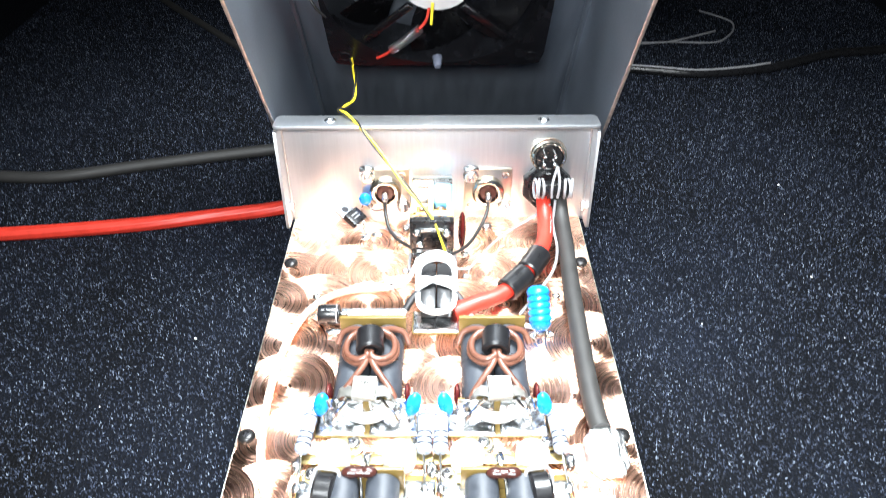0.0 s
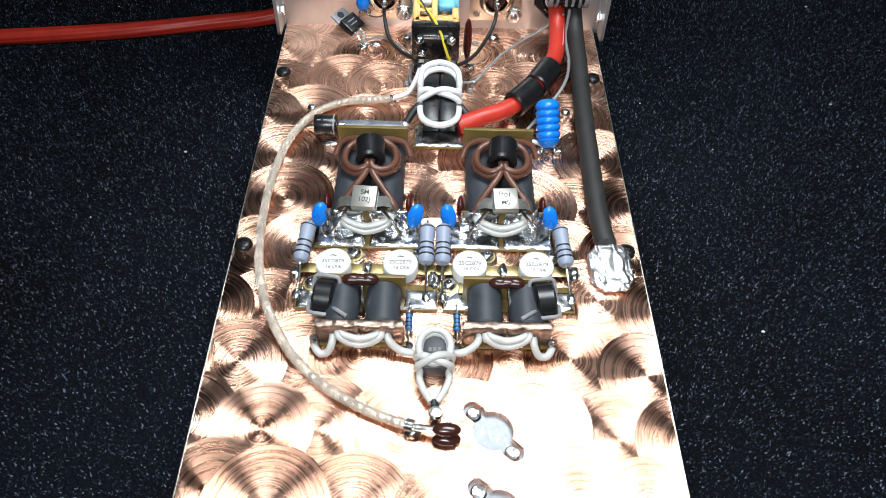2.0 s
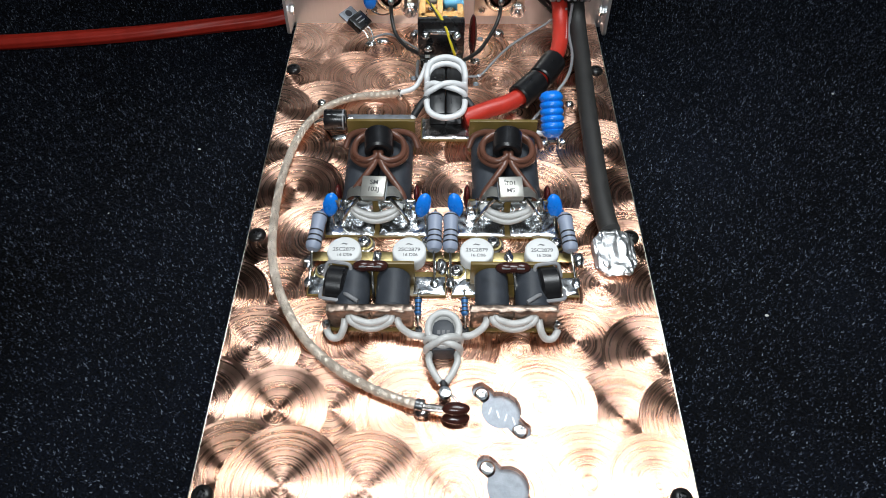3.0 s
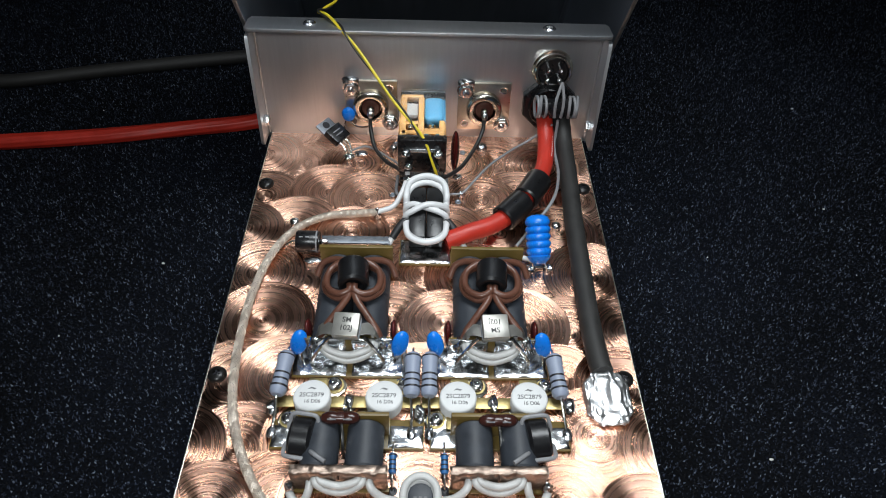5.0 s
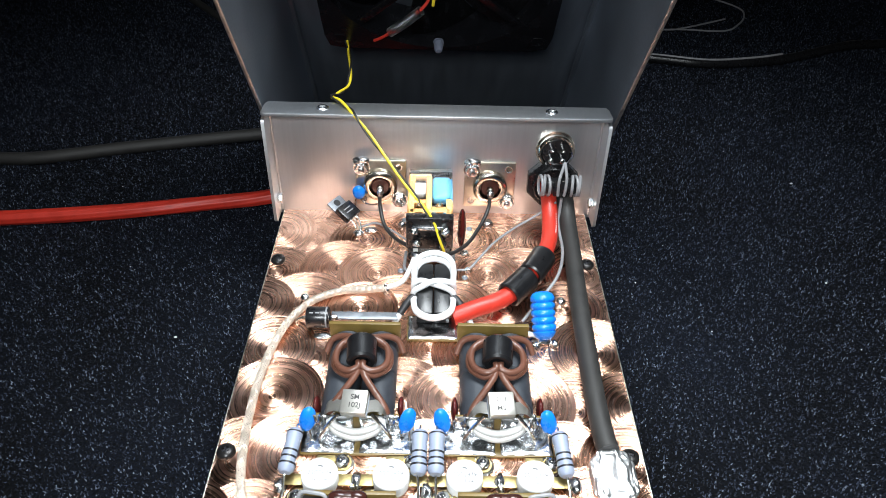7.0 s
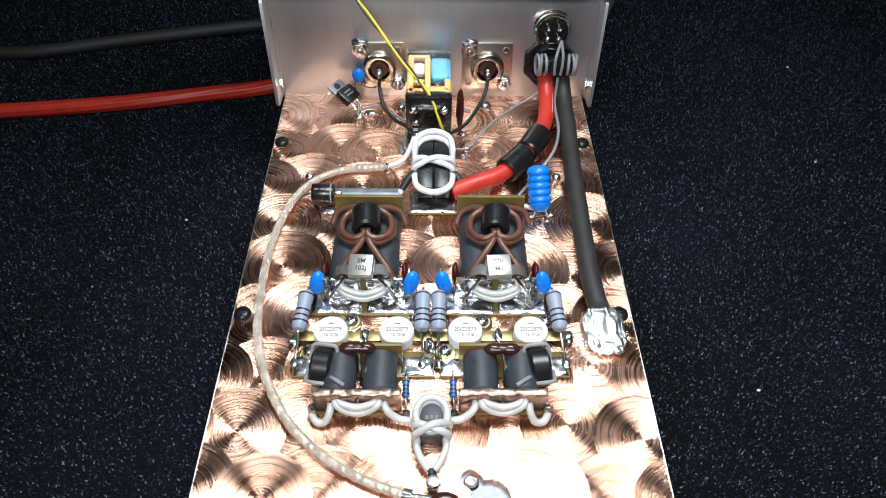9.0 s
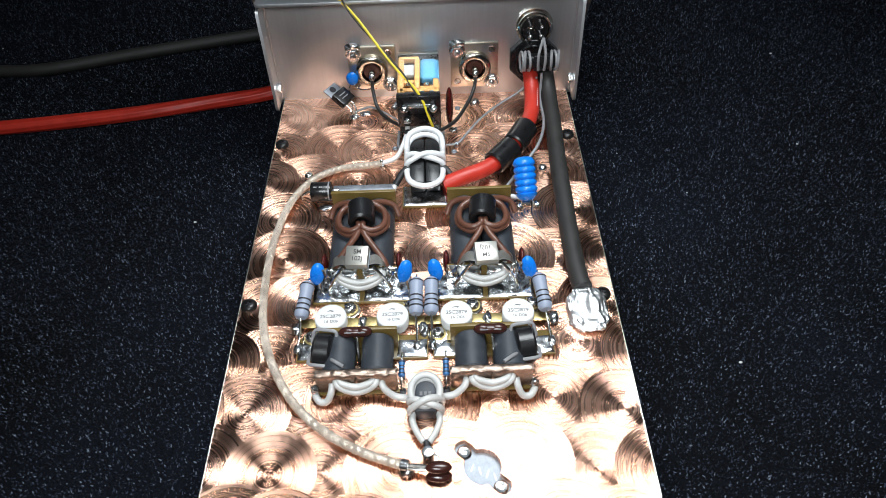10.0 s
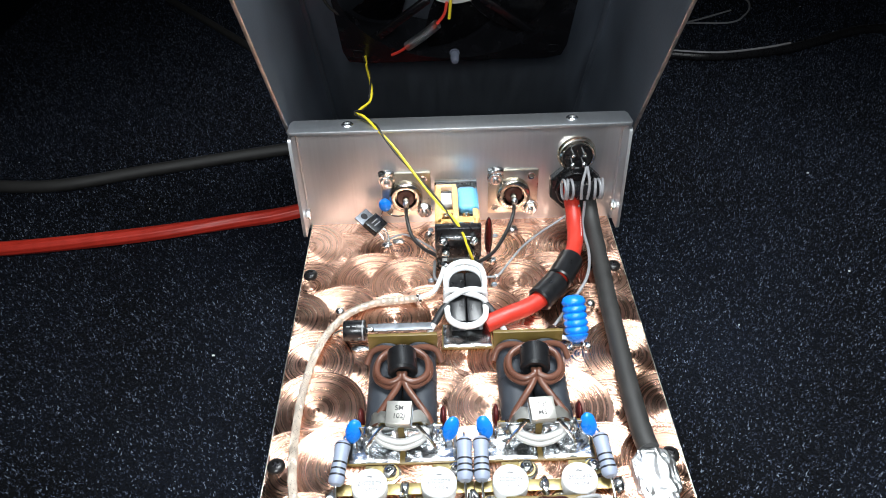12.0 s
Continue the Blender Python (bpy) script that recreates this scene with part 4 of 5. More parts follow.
def output_transformer(cx):
    t = thing("output_transformer", cx, -106, 0, "broadband transformer of grey ferrite tubes between two upright boards", "transformer", "output transformers")
    for s in (-1, 1):
        for y0, y1 in ((-19.0, 0.2), (0.4, 18.6)):
            part("ferrite_tube", pipe(None, (s * 6.85, y0, 8.6), (s * 6.85, y1, 8.6), 6.75, 3.6, 36, 0.7), FERRITE, t)
        part("liner_tube", pipe(None, (s * 6.85, -21.5, 8.6), (s * 6.85, 20.5, 8.6), 3.5, 2.9, 24, 0.2), BRASSY, t)
    part("rear_board", box(None, (0, 19.6, 9.6), (28.6, 1.6, 17.6), 0.25), FR4, t)
    fr = part("front_board", box(None, (0, -20.2, 6.8), (31, 1.6, 11.4), 0.25), FR4, t)
    for s in (-1, 1):
        m = pose(0, -21.0, 0, 90)
        bm = lumpy_sheet(s * 8.4 - 7.2, s * 8.4 + 7.2, 1.4, 13.4, 0.0, 0.7, 30 + s + cx, 0.55)
        bmesh.ops.transform(bm, matrix=m, verts=bm.verts)
        part("tinned_face", bm, SOLDER, fr, "shiny lumpy solder", sharp=60)
    for k in range(2):
        q = 0.9 * k
        part("white_turn", tube(None, [(-8.8, -19, 11.0), (-9.4 + q, -22.4, 10.6 + q), (-6.4, -25.0 + q, 8.6 + 1.6 * k), (0, -26.2 + q, 7.2 + 2 * k), (6.4, -25.0 + q, 8.6 + 1.6 * k), (9.4 - q, -22.4, 10.6 + q), (8.8, -19, 11.0)], 1.4, 12, 6), GREY_WHITE, t, "thick off-white wire")
    return t


output_transformer(-26.6)
output_transformer(24.9)


def choke_on_top(cx, tilt):
    t = thing("brown_wire_choke", cx, -104.5, 0, "black ferrite sleeve wound with brown wire on top of a transformer", "choke", "brown wire chokes")
    part("core", pipe(None, (-tilt * 0.4, -5.0, 21.6), (tilt * 0.4, 5.6, 22.4), 5.7, 2.7, 36, 0.9), FERRITE_BLACK, t)
    for s in (-1, 1):
        for k in range(2):
            o = 0.7 * k
            z = 19.6 - 1.8 * k
            pts = [(s * 0.9, 5.4, 22), (s * 3.4, 8.0, z + 1.4), (s * 8.6 + s * o, 5.2, z), (s * 10.0 + s * o, -0.2, z - 0.4), (s * 8.6 + s * o, -5.0, z), (s * 4.6, -7.6 - o, z + 0.6), (s * 1.0, -6.6, 21.2), (s * 0.9, -4.4, 21.8)]
            part("turn", tube(None, pts, 1.3, 12, 7), BROWN_WIRE, t)
        part("tail", tube(None, [(s * 0.9, -5.6, 21), (s * 1.6, -9, 19.4), (s * 5.6, -14.5, 17.0), (s * 9.6, -19.4, 14.0), (s * 11.0, -21.6, 10.0)], 1.3, 12, 7), BROWN_WIRE, t)
        part("rear_tail", tube(None, [(s * 1.2, 5.4, 22), (s * 5.0, 9.6, 19.4), (s * 9.6, 11.8, 17.2), (s * 13.2, 11.4, 15.2), (s * 15.2, 8.6, 11.6)], 1.3, 12, 7), BROWN_WIRE, t)
    return t


choke_on_top(-26.0, -1)
choke_on_top(25.3, 1)


def mica_capacitor(cx, turn, tilt):
    t = thing("mica_capacitor", cx, -125.5, 0, "metal-clad mica capacitor strapped across a transformer", "capacitor", "metal-clad mica capacitors")
    m = pose(0, 0.2, 18.2, 16, tilt, turn)
    m2 = m.copy()
    part("body", box(None, (0, 0.2, 18.2), (9.3, 8.8, 4.4), 0.35, pose(0, 0, 0, 16, tilt, turn)), MICA, t)
    part("clamp_rim", box(None, (0, 0.0, 17.2), (9.9, 7.8, 1.0), 0.3, pose(0, 0, 0, 16, tilt, turn)), ALU_RAW, t)
    up = m.to_3x3() @ Vector((0, 0, 2.34))
    flip = 180 if turn > 0 else 0
    for k, txt in enumerate(("SM", "102J")):
        o = m.to_3x3() @ (Vector((0.3, 1.5 - 3.0 * k, 0)) * (-1 if flip else 1))
        tm = Matrix.Translation(m.translation + up + o) @ m.to_3x3().to_4x4() @ pose(0, 0, 0, 0, 0, flip)
        text_mesh("marking", txt, 2.7, DARK_INK, t, tm)
    for s in (-1, 1):
        strap = [(s * 4.6, -0.5, 17.2), (s * 7.6, 0.6, 16.4), (s * 10.4, 0.6, 14.6), (s * 12.2, -0.8, 10.5), (s * 12.8, -1.8, 6)]
        pts = spline(strap, 4)
        bm = bmesh.new()
        rows = [[bm.verts.new(p + Vector((0, w, 0))) for w in (-2.6, 2.6)] for p in pts]
        for a, b in zip(rows, rows[1:]):
            bm.faces.new((a[0], a[1], b[1], b[0]))
        bmesh.ops.solidify(bm, geom=bm.faces[:], thickness=0.5)
        part("strap", bm, MICA, t)
        part("wire_clip", tube(None, [(s * 6, -3, 16), (s * 9.5, -4.6, 12), (s * 12.4, -5.2, 6), (s * 13.2, -5.0, 3)], 0.7, 8, 5), WIRE_METAL, t)
        part("solder_joint", blob(None, (s * 12.4, -1.2, 9.5), (1.8, 2.4, 4.0), s + cx, 0.3), SOLDER, t)
    return t


mica_capacitor(-26.8, -6, -4)
mica_capacitor(25.6, 5, 3)


def sleeved_lead():
    t = thing("sleeved_lead", 43.5, -78, 0, "short white-sleeved lead soldered to the copper plate", "wire")
    part("sleeve", tube(None, [(-3.6, 0.6, 3.6), (0, 0.2, 3.2), (2.6, -0.4, 2.4)], 1.1, 10, 5), WHITE_WIRE, t)
    part("bare_end", tube(None, [(2.4, -0.4, 2.4), (4.4, -0.8, 1.6), (6.4, -1.2, 1.0)], 0.6, 8, 4), WIRE_METAL, t)


sleeved_lead()


def disc_cap(x, y):
    t = thing("disc_capacitor", x, y, 0, "dark red disc capacitor standing beside a transformer", "capacitor", "dark red disc capacitors")
    part("body", blob(None, (0, 0, 8.4), (1.4, 4.2, 5.6), 3, 0.05), DARK_RED, t)
    for s in (-1, 1):
        part("lead", tube(None, [(0, s * 2, 4), (0, s * 2.3, 2), (0, s * 2.4, 1.6)], 0.4, 6, 3), WIRE_METAL, t)


for x in (-42.0, -10.6, 9.2, 41.0):
    disc_cap(x, -120.5)


def blue_drop(x, lean):
    t = thing("blue_capacitor", x, -127, 0, "bright blue dipped capacitor on bent leads", "capacitor", "blue dipped capacitors")
    part("body", blob(None, (0, 0, 10.6), (3.0, 1.7, 5.5), 4, 0.05, m=Euler((radians(-18), radians(lean), 0)).to_matrix()), BLUE_CAP, t)
    part("lead", tube(None, [(0.3, -0.8, 6.6), (0.6, -1.6, 4), (0.8, -2.6, 1.6)], 0.4, 6, 4), WIRE_METAL, t)
    part("lead", tube(None, [(-0.4, -0.8, 6.8), (-lean * 0.06 - 1, -2.4, 7.2), (-lean * 0.16, -4.6, 8.6)], 0.4, 6, 4), WIRE_METAL, t)


for x, lean in ((-44.3, 12), (-8.0, 14), (4.6, -12), (43.4, -14)):
    blue_drop(x, lean)


def grey_resistor(x, skew):
    t = thing("power_resistor", x, -138.5, 0, "grey power resistor with black bands, standing on long leads", "resistor", "grey power resistors", rz=skew)
    p0, p1 = Vector((0, -8.2, 6.8)), Vector((0, 8.2, 9.4))
    prof = [(0.4, 0), (2.0, 0.2), (2.8, 1.1), (3.0, 2.4), (2.85, 3.8), (2.7, 5), (2.7, 11.6), (2.85, 12.8), (3.0, 14.2), (2.8, 15.5), (2.0, 16.4), (0.4, 16.6)]
    part("body", lathe(None, prof, along(p0, p1), 28), GREY_BODY, t)
    d = (p1 - p0).normalized()
    for h, w, r in ((2.9, 0.7, 3.03), (5.3, 0.7, 2.76), (7.6, 0.7, 2.76), (14.6, 0.5, 3.03)):
        part("band", lathe(None, [(r - 0.3, 0), (r, 0.02), (r, w), (r - 0.3, w + 0.02)], along(p0 + d * h, p1 + d * h), 28), BAND_BLACK, t)
    part("lead", tube(None, [p0 + d * 0.3, p0 - d * 1.2, (0.2, -11.6, 5.0), (0.3, -15, 3.2), (0.4, -19.2, 2.0)], 0.5, 8, 5), WIRE_METAL, t)
    part("lead", tube(None, [p1 - d * 0.3, p1 + d * 1.0, (0, 10.2, 9.2), (0, 11.2, 8.0)], 0.45, 8, 5), WIRE_METAL, t)
    part("solder_joint", blob(None, (0.4, -19.4, 2.0), (1.6, 2.4, 0.9), x, 0.3), SOLDER, t)


for x, skew in ((-48.8, -6), (-3.4, -1), (2.7, -1), (47.6, 5)):
    grey_resistor(x, skew)


def power_transistor(x):
    t = thing("power_transistor", x, -146.8, 0, "round white ceramic power transistor with gold leads, screwed down", "transistor", "power transistors")
    part("flange", slab(None, [(math.cos(a) * 4.2 + (6.8 if math.cos(a - 0.8) > 0 else -7.4), math.sin(a) * 4.2 + (7.2 if math.cos(a - 0.8) > 0 else -6.2)) for a in (2 * math.pi * k / 32 for k in range(32))], 0.05, 1.8, bev=0.3), NICKEL, t)
    for s in (-1, 1):
        part("emitter_lead", box(None, (s * 8.8, 0.2, 2.9), (7.6, 4.4, 0.35), 0.1), BRASSY, t, "dull gold lead")
        part("signal_lead", box(None, (0.8 * s, s * 7.6, 2.8), (6.4, 4.6, 0.35), 0.1), BRASSY, t, "dull gold lead")
    part("ceramic_cap", lathe(None, [(5.9, 1.8), (6.35, 2.1), (6.4, 6.9), (6.1, 7.4), (5.6, 7.6), (0, 7.65)], None, 48), CERAMIC, t, "white ceramic cap")
    text_mesh("marking", "2SC2879", 2.3, INK, t, pose(0, 0, 7.70))
    text_mesh("marking", "16 D06", 1.9, INK, t, pose(0.4, -2.5, 7.70))
    part("maker_mark", slab(None, [(-1.6, 2.3), (-0.4, 3.1), (1.4, 2.6), (0.6, 2.2), (-0.2, 2.6)], 7.66, 7.72), INK, t)
    for sx, sy in ((6.8, 7.4), (-7.6, -6.2)):
        w = part("washer", lathe(None, [(1.4, 0), (3.2, 0), (3.2, 0.5), (1.4, 0.5)], Matrix.Translation((sx, sy, 1.8)), 24), BRASSY, t)
        sc = part("screw", screw_head(None, (sx, sy, 2.3), 2.6, 2.2), STEEL, t, "bright steel screw")
        bm = bmesh.new()
        for rz in (15, 105):
            box(bm, (sx, sy, 3.85), (2.2, 0.55, 0.4), 0.08, pose(0, 0, 0, 0, 0, rz))
        # black bars draw the dark of the cross slot in the bright head
        part("cross_shade", bm, BAND_BLACK, sc)


for x in (-37.6, -12.9, 12.6, 37.2):
    power_transistor(x)
for i, (x, y, s) in enumerate(((-25.3, -146.5, (2.3, 3.8, 2.6)), (25.0, -146.5, (2.3, 3.8, 2.6)), (-51.5, -148.5, (2.6, 3.2, 2.4)), (51.5, -146.5, (2.6, 3.2, 2.4)), (-0.6, -150, (2.4, 4.0, 2.2)))):
    solder_post(x, y, s, i + 60)

# ---- input side ----


def input_transformer(cx, s):
    t = thing("input_transformer", cx, -167, 0, "input transformer of grey ferrite tubes with a ragged copper front", "transformer", "input transformers")
    for q in (-1, 1):
        part("ferrite_tube", pipe(None, (q * 7.2, -7.6, 6.8), (q * 7.2, 8.4, 6.8), 6.1, 3.0, 36, 0.6), FERRITE, t)
        part("liner_tube", pipe(None, (q * 7.2, -11.0, 6.8), (q * 7.2, 10, 6.8), 2.9, 2.4, 20, 0.2), RAW_COPPER, t)
    part("rear_board", box(None, (0, 9.4, 7.2), (29.6, 1.5, 13.6), 0.2), FR4, t)
    m = pose(0, -9.2, 0, 90)
    for q in (-1, 1):
        bm = lumpy_sheet(q * 7.6 - 7.5, q * 7.6 + 7.5, 1.2, 12.6, 0.0, 1.4, 80 + q + cx, 0.7)
        bmesh.ops.transform(bm, matrix=m, verts=bm.verts)
        part("front_foil", bm, RAW_COPPER, t, "ragged tinned copper foil", sharp=60)
    part("foil_top", lumpy_sheet(-15.2, 15.2, -10.4, -7.6, 11.6, 12.8, cx, 0.5, 0.7), RAW_COPPER, t, sharp=60)
    part("foot_rail", box(None, (0, -10.6, 0.9), (31, 1.6, 1.5), 0.2), FR4, t)
    part("white_turn", tube(None, [(-7.6, -8.6, 9.4), (-7.0, -11.6, 8.4), (-3.8, -12.8, 6.4), (0, -13.2, 5.6), (3.8, -12.8, 6.4), (7.0, -11.6, 8.4), (7.6, -8.6, 9.4)], 1.35, 12, 6), GREY_WHITE, t, "thick off-white wire")
    part("white_turn", tube(None, [(-6.2, -8.6, 9.8), (-5.6, -11.2, 9.0), (0, -12.2, 7.6), (5.6, -11.2, 9.0), (6.2, -8.6, 9.8)], 1.35, 12, 6), GREY_WHITE, t, "thick off-white wire")
    # outer tail turns down to the plate, inner tail runs to the middle core
    part("outer_tail", tube(None, [(s * 9.0, -9, 8.0), (s * 9.4, -12.8, 5.6), (s * 11.2, -14.8, 2.4), (s * 14, -14.6, 1.6), (s * 15.8, -12.2, 2.4), (s * 15.6, -10.6, 3.4)], 1.35, 12, 6), GREY_WHITE, t, "thick off-white wire")
    part("inner_tail", tube(None, [(-s * 9.0, -9, 8.4), (-s * 10.2, -12.6, 6.6), (-s * 14, -14.4, 3.8), (-s * 18.6, -15.2, 3.6), (-s * 21.0, -16.5, 6)], 1.35, 12, 6), GREY_WHITE, t, "thick off-white wire")
    part("solder_joint", blob(None, (s * 15.8, -10.8, 3.6), (1.8, 1.6, 3.2), cx, 0.3), SOLDER, t)
    return t


input_transformer(-25.3, -1)
input_transformer(24.7, 1)


def ring_choke(x, s):
    t = thing("ring_choke", x, -165, 0, "small black ferrite ring wound with grey wire", "choke", "grey wire ring chokes", rz=s * 8, rx=-12)
    part("core", pipe(None, (-3.6, 0, 8.0), (3.6, 0, 8.0), 7.2, 3.2, 32, 0.9), FERRITE_BLACK, t)
    for k, a0 in enumerate((60, 175, 300)):
        a = radians(a0)
        ca, sa = math.cos(a), math.sin(a)
        def at(x_, r_):
            return (x_ * 1.05, r_ * ca * 1.09, 8.0 + r_ * sa * 1.09)
        part("turn", tube(None, [at(-4.3, 2.4), at(-4.4, 5.0), at(-3.6, 7.3), at(0, 7.6), at(3.6, 7.3), at(4.4, 5.0), at(4.3, 2.4), at(0, 2.2)], 0.72, 8, 4, closed=True), GREY_WIRE, t)
    part("tail", tube(None, [(-s * 3.6, -5.4, 9.5), (-s * 6, -8.2, 11.8), (-s * 10.2, -10.4, 11.6)], 0.72, 8, 5), GREY_WIRE, t)
    part("tail", tube(None, [(s * 1.0, 7.4, 8.6), (s * 0.4, 9.0, 5), (0, 9.6, 2)], 0.72, 8, 5), GREY_WIRE, t)


ring_choke(-38.6, -1)
ring_choke(38.2, 1)


def brown_dip(x, y, z, stem):
    t = thing("dipped_capacitor", x, y, 0, "glossy brown dipped mica capacitor", "capacitor", "brown dipped capacitors")
    bm = blob(None, (-2.9, 0, z), (3.6, 2.2, 2.1), 2, 0.04)
    blob(bm, (2.9, 0, z), (3.6, 2.2, 2.1), 5, 0.04)
    box(bm, (0, 0, z), (7.5, 3.9, 3.6), 1.7, seg=5)
    part("body", bm, BROWN_DIP, t)
    for q in (-1, 1):
        part("printed_bar", box(None, (q * 2.6, -1.5, z + 1.55), (2.8, 0.5, 0.1), 0, pose(0, 0, 0, 40)), INK, t)
    if stem:
        part("lead", tube(None, [(0.4, -1.5, z - 1), (0.8, -4.0, z - 2.5), (1.0, -7, z - 6), (1.0, -8.5, z - 11)], 0.5, 8, 5), WIRE_METAL, t)
        part("lead", tube(None, [(-2, 1, z - 2), (-2.6, 2.4, z - 7), (-2.8, 3, 3)], 0.45, 8, 5), WIRE_METAL, t)


brown_dip(-26.2, -158.8, 13.4, True)
brown_dip(25.2, -159.0, 12.9, True)


def small_resistor(x):
    t = thing("small_resistor", x, -170, 0, "small blue banded resistor on thin leads", "resistor", "small blue resistors")
    prof = [(0.3, 0), (1.1, 0.2), (1.35, 0.9), (1.15, 1.8), (1.1, 2.4), (1.1, 4.4), (1.15, 5.0), (1.35, 5.9), (1.1, 6.6), (0.3, 6.8)]
    part("body", lathe(None, prof, along((0, -3, 3.2), (0, 4, 4.2)), 18), BLUE_RES, t)
    for h in (1.0, 2.6, 4.0, 5.7):
        part("band", lathe(None, [(1.0, 0), (1.42 if h in (1.0, 5.7) else 1.18, 0.02), (1.42 if h in (1.0, 5.7) else 1.18, 0.5), (1.0, 0.52)], along((0, -3 + h, 3.2 + h / 7), (0, 4 + h, 4.2 + h / 7)), 18), BAND_BLACK, t)
    part("lead", tube(None, [(0, -2.8, 3.2), (0, -4.6, 3.0), (0.1, -6.6, 1.6), (0.1, -7.2, 0.2)], 0.35, 6, 4), WIRE_METAL, t)
    part("lead", tube(None, [(0, 3.8, 4.2), (0, 5.6, 4.2), (0, 8.6, 2.4)], 0.35, 6, 4), WIRE_METAL, t)
    part("hole_bush", lathe(None, [(1.6, 0), (1.6, 0.35), (1.0, 0.5), (0.7, 0.2), (0, 0.2)], Matrix.Translation((0.1, -7.4, 0)), 16), BAND_BLACK, t)


small_resistor(-9.0)
small_resistor(7.8)


def splitter_core():
    t = thing("splitter_core", 0.2, -184, 0, "grey ferrite block bound with off-white wire", "inductor", rx=8)
    part("core", box(None, (0, 0.6, 5.4), (8.0, 12.0, 8.4), 0.9), FERRITE, t)
    part("end_face", box(None, (0, 0.6, 9.7), (6.4, 8.4, 0.4), 0.15), FERRITE, t)
    for k in range(3):
        part("printed_bar", box(None, (-1.6 + 1.6 * k, 1.2, 9.95), (1.0, 1.4, 0.08), 0), INK, t)
    for k in range(2):
        ring = [((4.8 + 0.5 * k) * math.cos(a), 2.2 + (5.0 + k * 0.7) * math.sin(a), 8.4 + k * 1.8 + 0.8 * math.sin(a)) for a in (2 * math.pi * q / 12 for q in range(12))]
        part("turn", tube(None, ring, 1.25, 12, 5, closed=True), GREY_WHITE, t)
    part("cross_turn", tube(None, [(-5.4, -0.6, 3), (-5.9, -0.8, 8), (-3.6, -1.4, 10.8), (0, -2.8, 11.4), (3.4, -3.8, 10.8), (5.6, -4.0, 8), (5.4, -4.0, 3)], 1.25, 12, 6), GREY_WHITE, t)
    part("cross_turn", tube(None, [(-5.2, -4.0, 3), (-5.7, -4.2, 8), (-3.4, -3.8, 11.2), (0, -2.4, 13.0), (3.4, -1.2, 11.6), (5.8, -0.6, 8), (5.6, -0.6, 3)], 1.25, 12, 6), GREY_WHITE, t)
    for s in (-1, 1):
        part("tail", tube(None, [(s * 4.6, -4.2, 5.6), (s * 4.9, -7.4, 5.2), (s * 3.4, -11.4, 5.4), (s * 0.9, -15.2, 5.6)], 1.25, 12, 6), GREY_WHITE, t)
    part("sleeve", tube(None, [(0, -14.4, 5.8), (0.3, -17.0, 5.0), (0.6, -19.0, 4.2)], 1.3, 10, 4), HEATSHRINK, t)
    return t


splitter_core()


def input_post():
    t = thing("solder_post", 0.8, -204.5, 0, "bright round solder post on the copper plate", "solder joint", "solder joints")
    part("post", lathe(None, [(2.0, 0), (1.5, 1), (1.4, 3.5), (2.0, 4.2), (2.4, 5.2), (2.0, 6.2), (0, 6.6)], None, 20), SOLDER, t)
    part("loop", tube(None, [(0, 0, 5), (2.4, -1.2, 5.2), (4.6, -3.2, 4.6), (4.8, -5.2, 4.2)], 0.55, 8, 5), WIRE_METAL, t)


input_post()


def front_cap():
    t = thing("dipped_capacitor", 4.4, -210.5, 0, "two stacked brown dipped capacitors at the input post", "capacitor", "brown dipped capacitors")
    for k, (z, y) in enumerate(((2.2, -1.4), (5.6, 0.2))):
        bm = blob(None, (0, y, z), (4.6, 2.3, 1.75), 2 + k, 0.05)
        part("body", bm, BROWN_DIP, t)
    part("lead", tube(None, [(-4.4, 0, 4.2), (-8, 0.4, 4), (-11, 1.2, 3.6)], 0.6, 8, 5), WIRE_METAL, t)


front_cap()


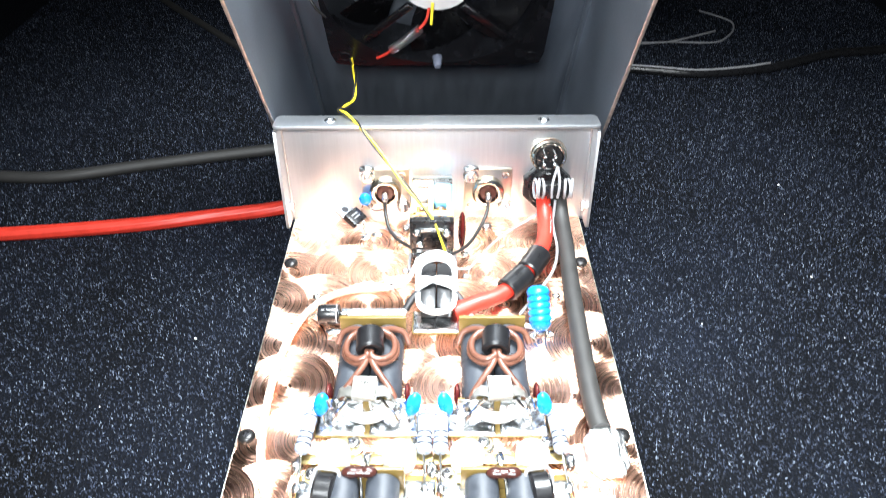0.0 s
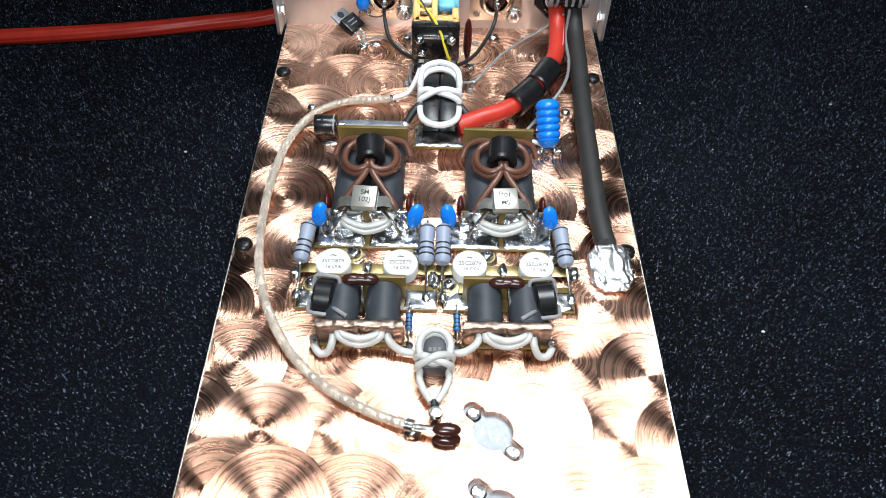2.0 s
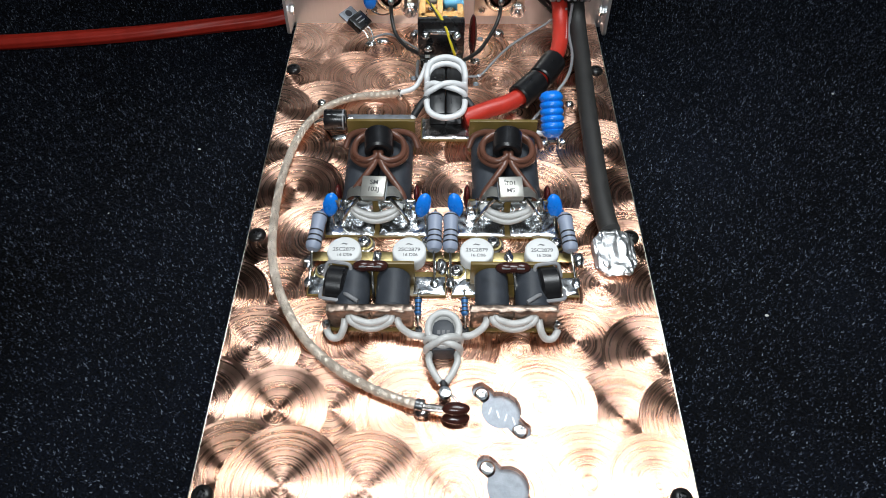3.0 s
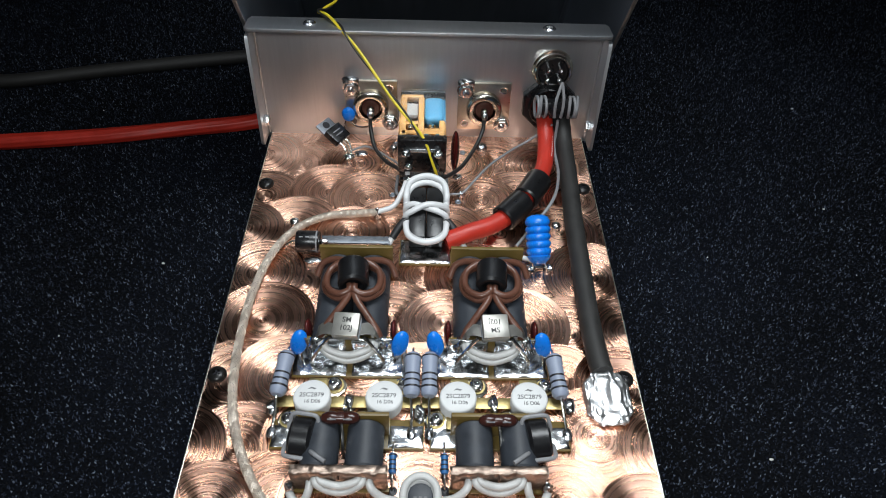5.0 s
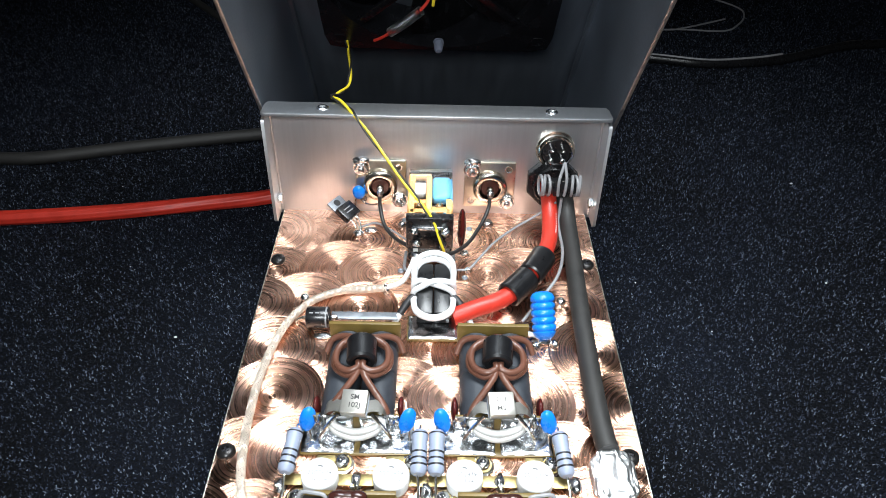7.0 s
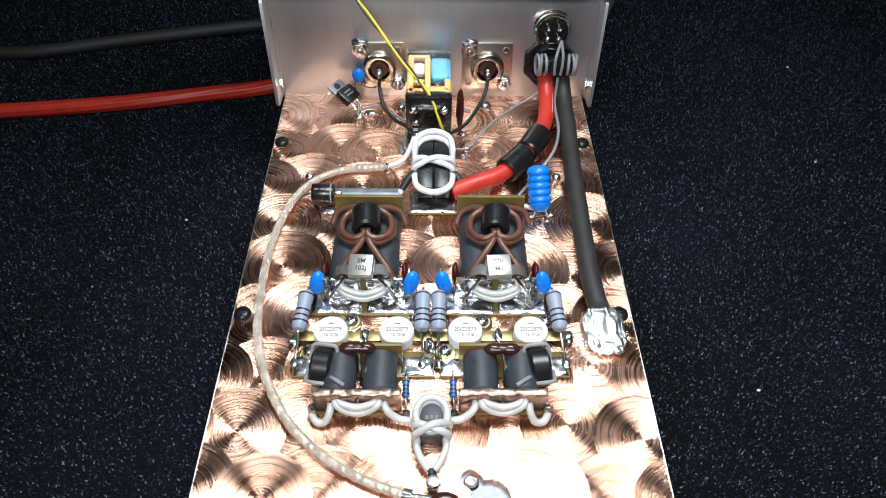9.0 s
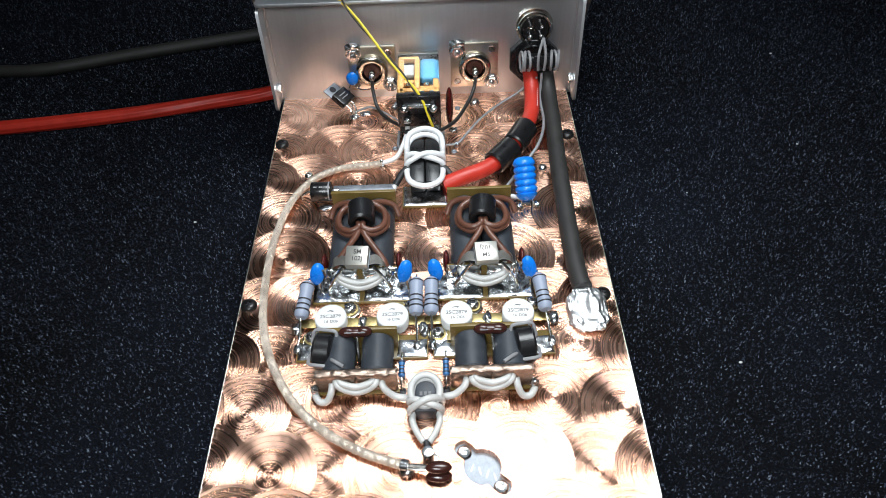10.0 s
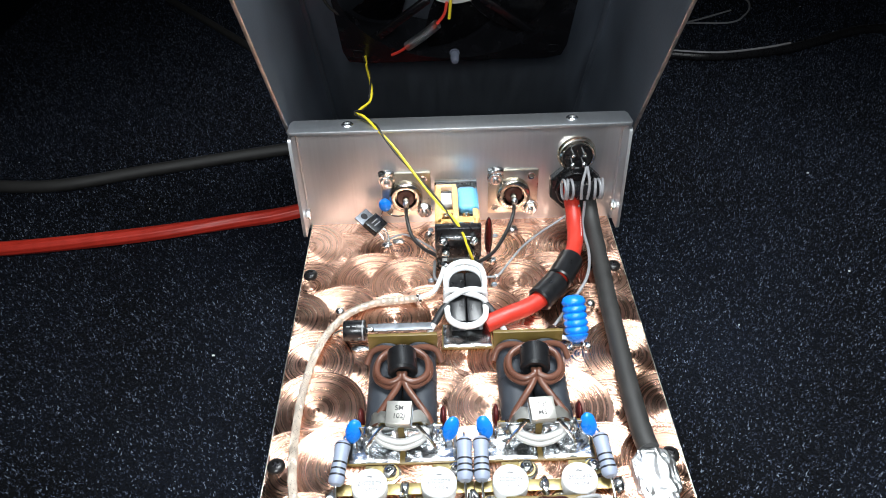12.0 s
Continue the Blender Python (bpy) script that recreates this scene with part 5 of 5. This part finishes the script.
def coax_cable():
    t = thing("coax_cable", 0, 0, 0, "thin braided coaxial cable curving over the copper plate", "cable")
    line = [(-21, -51, 3.4), (-30, -51.2, 2.4), (-41, -52.4, 2.3), (-50, -56.5, 2.3), (-56, -62, 2.3), (-61.5, -71, 2.3), (-65.5, -84, 2.3), (-67.8, -100, 2.3), (-68.3, -116, 2.3), (-67.6, -132, 2.3), (-65.5, -147, 2.3), (-61.5, -160, 2.3), (-56, -171.5, 2.3), (-49.5, -181.5, 2.3), (-42, -189.5, 2.3), (-33, -196.5, 2.3), (-22, -202.5, 2.3), (-13, -206.2, 2.6), (-7.5, -208, 3.0)]
    part("core", tube(None, line, 1.32, 12, 8), RUBBER, t, "dark inner jacket")
    ps = spline(line, 26)
    # braid strands wound both ways round the core
    frames = []
    up = Vector((0, 0, 1))
    for i, p in enumerate(ps):
        d = (ps[min(i + 1, len(ps) - 1)] - ps[max(i - 1, 0)]).normalized()
        side = d.cross(up).normalized()
        frames.append((p, side, side.cross(d)))
    bm = bmesh.new()
    for sgn in (-1, 1):
        for ph in range(8):
            pts = []
            for i in range(0, len(ps), 1):
                p, sd, u = frames[i]
                a = sgn * i * 0.42 + ph * 2 * math.pi / 8
                pts.append(p + (sd * math.cos(a) + u * math.sin(a)) * (1.42 + 0.1 * math.cos(i * 0.84 + ph * math.pi + (0 if sgn > 0 else math.pi))))
            tube(bm, pts, 0.29, 4, 1)
    tagged(part("braid", bm, BRAID, t, "woven metal shield"), kind="stuff")
    part("inner_wire", tube(None, [(-21, -51, 3.4), (-14, -48, 4.4), (-10.5, -42, 7), (-8.6, -36, 9), (-8.2, -31, 10)], 1.2, 10, 6), WHITE_WIRE, t, "bared white inner wire")
    part("clamp", pipe(None, (-8.8, -207.6, 2.8), (-6.0, -208.4, 3.0), 2.3, 1.2, 16, 0.2), SOLDER, t)
    part("solder_joint", blob(None, (-6.6, -209.8, 1.4), (2.6, 2.0, 1.8), 33, 0.35), SOLDER, t)
    part("bare_wire", tube(None, [(-6.4, -208.2, 3.2), (-2, -209, 4), (1.5, -210, 4.5)], 0.9, 8, 5), WIRE_METAL, t)
    return t


coax_cable()


def diode():
    t = thing("diode", -48.6, -71.5, 0, "large black diode with a grey band beside a transformer", "diode")
    part("body", cyl(None, (-4.8, 0, 5.2), (4.8, 0, 5.2), 4.6, 32, 0.5), BLACK_PLASTIC, t)
    part("band", lathe(None, [(4.5, 0), (4.64, 0.05), (4.64, 0.7), (4.5, 0.75)], along((3.4, 0, 5.2), (6, 0, 5.2)), 32), GREY_WIRE, t, "narrow grey band")
    for k in range(2):
        part("printed_bar", box(None, (-2.4 + k * 2.6, -1.6, 9.56), (1.6, 0.5, 0.12), 0, pose(0, 0, 0, 20)), GREY_WIRE, t)
    part("lead", tube(None, [(-4.4, 0, 5.2), (-6.5, 0, 5.0), (-9, -0.6, 3.6), (-9.6, -0.8, 1.0)], 0.7, 8, 5), WIRE_METAL, t)
    part("lead_joint", blob(None, (6.2, 0.2, 5), (2.2, 1.4, 1.4), 4, 0.3), SOLDER, t)
    part("bus_strip", lumpy_sheet(5.2, 34, 0.0, 4.2, 4.0, 5.0, 91, 0.3), ALU_RAW, t, "flat dull tinned bus strip", sharp=60)
    return t


diode()


def ribbed_inductor():
    t = thing("blue_varistor", 48.3, -82.5, 0, "ribbed bright blue coated component standing on two leads", "varistor", rx=-44, rz=6)
    prof = [(0, 0), (2.6, 0.4), (4.3, 2.0), (5.0, 3.6)]
    for k in range(5):
        h = 4.6 + k * 3.0
        prof += [(4.35, h - 0.6), (5.0, h + 0.1), (5.25, h + 1.0), (5.0, h + 1.8)]
    prof += [(4.2, 19.8), (2.4, 20.6), (0, 20.8)]
    part("body", lathe(None, prof, Matrix.Translation((0, 0, 3.5)), 32, close=False), BLUE_CAP, t, sharp=50)
    for s in (-1, 1):
        part("lead", tube(None, [(s * 2.4, 0, 4), (s * 2.8, -0.6, 2), (s * 3.2, 0.5, 0)], 0.6, 8, 4), WIRE_METAL, t)
        part("solder_joint", blob(None, (s * 4.0, 1.0, 1.2), (2.0, 2.2, 2.0), 8 + s, 0.3), SOLDER, t)
    return t


ribbed_inductor()

# ---- carpet pile and lint ----


def pile():
    """Short tufts of carpet over the floor that is near, in one sheet."""
    rng = np.random.default_rng(4)
    n = 450000
    x, y = rng.uniform(-0.42, 0.46, n), rng.uniform(-0.33, 0.5, n)
    keep = ~((abs(x) < 0.074) & (y < 0.02))
    x, y = x[keep], y[keep]
    n = len(x)
    a = rng.uniform(0, 2 * np.pi, n)
    h, w = rng.uniform(0.0006, 0.0018, n), rng.uniform(0.0003, 0.00056, n)
    lx, ly = rng.normal(0, 0.0005, n), rng.normal(0, 0.0005, n)
    co = np.zeros((n, 4, 3))
    for k in range(3):
        co[:, k, 0], co[:, k, 1], co[:, k, 2] = x + w * np.cos(a + k * 2.094), y + w * np.sin(a + k * 2.094), -0.0402
    co[:, 3, 0], co[:, 3, 1], co[:, 3, 2] = x + lx, y + ly, -0.040 + h
    base = np.arange(n)[:, None] * 4
    tri = np.concatenate([base + np.array([[0, 1, 3]]), base + np.array([[1, 2, 3]]), base + np.array([[2, 0, 3]])], 1).reshape(-1)
    me = bpy.data.meshes.new("carpet_pile")
    me.vertices.add(n * 4)
    me.vertices.foreach_set("co", co.reshape(-1))
    me.loops.add(n * 9)
    me.loops.foreach_set("vertex_index", tri.astype(np.int32))
    me.polygons.add(n * 3)
    me.polygons.foreach_set("loop_start", np.arange(0, n * 9, 3, dtype=np.int32))
    me.update(calc_edges=True)
    me.materials.append(PILE)
    tagged(new("carpet_pile", me), "short black carpet tufts", "carpet pile", kind="stuff")


pile()


def lint():
    rng = random.Random(8)
    bm = bmesh.new()
    for k in range(80):
        x, y = rng.uniform(-380, 420), rng.uniform(-300, 420)
        if abs(x) < 85 and y < 25:
            continue
        s = rng.uniform(0.15, 0.42)
        blob(bm, (x, y, -38.2), (s * rng.uniform(0.6, 1.6), s, s * 0.6), k, 0.4, 1)
    for x, y in ((217, 1), (139, -146), (233, 95), (-127, -46)):
        blob(bm, (x, y, -38.0), (0.9, 0.7, 0.6), x, 0.4, 1)
    ob = part("lint", bm, LINT, None)
    tagged(ob, "white specks of lint scattered on the carpet", "lint", kind="stuff")


lint()
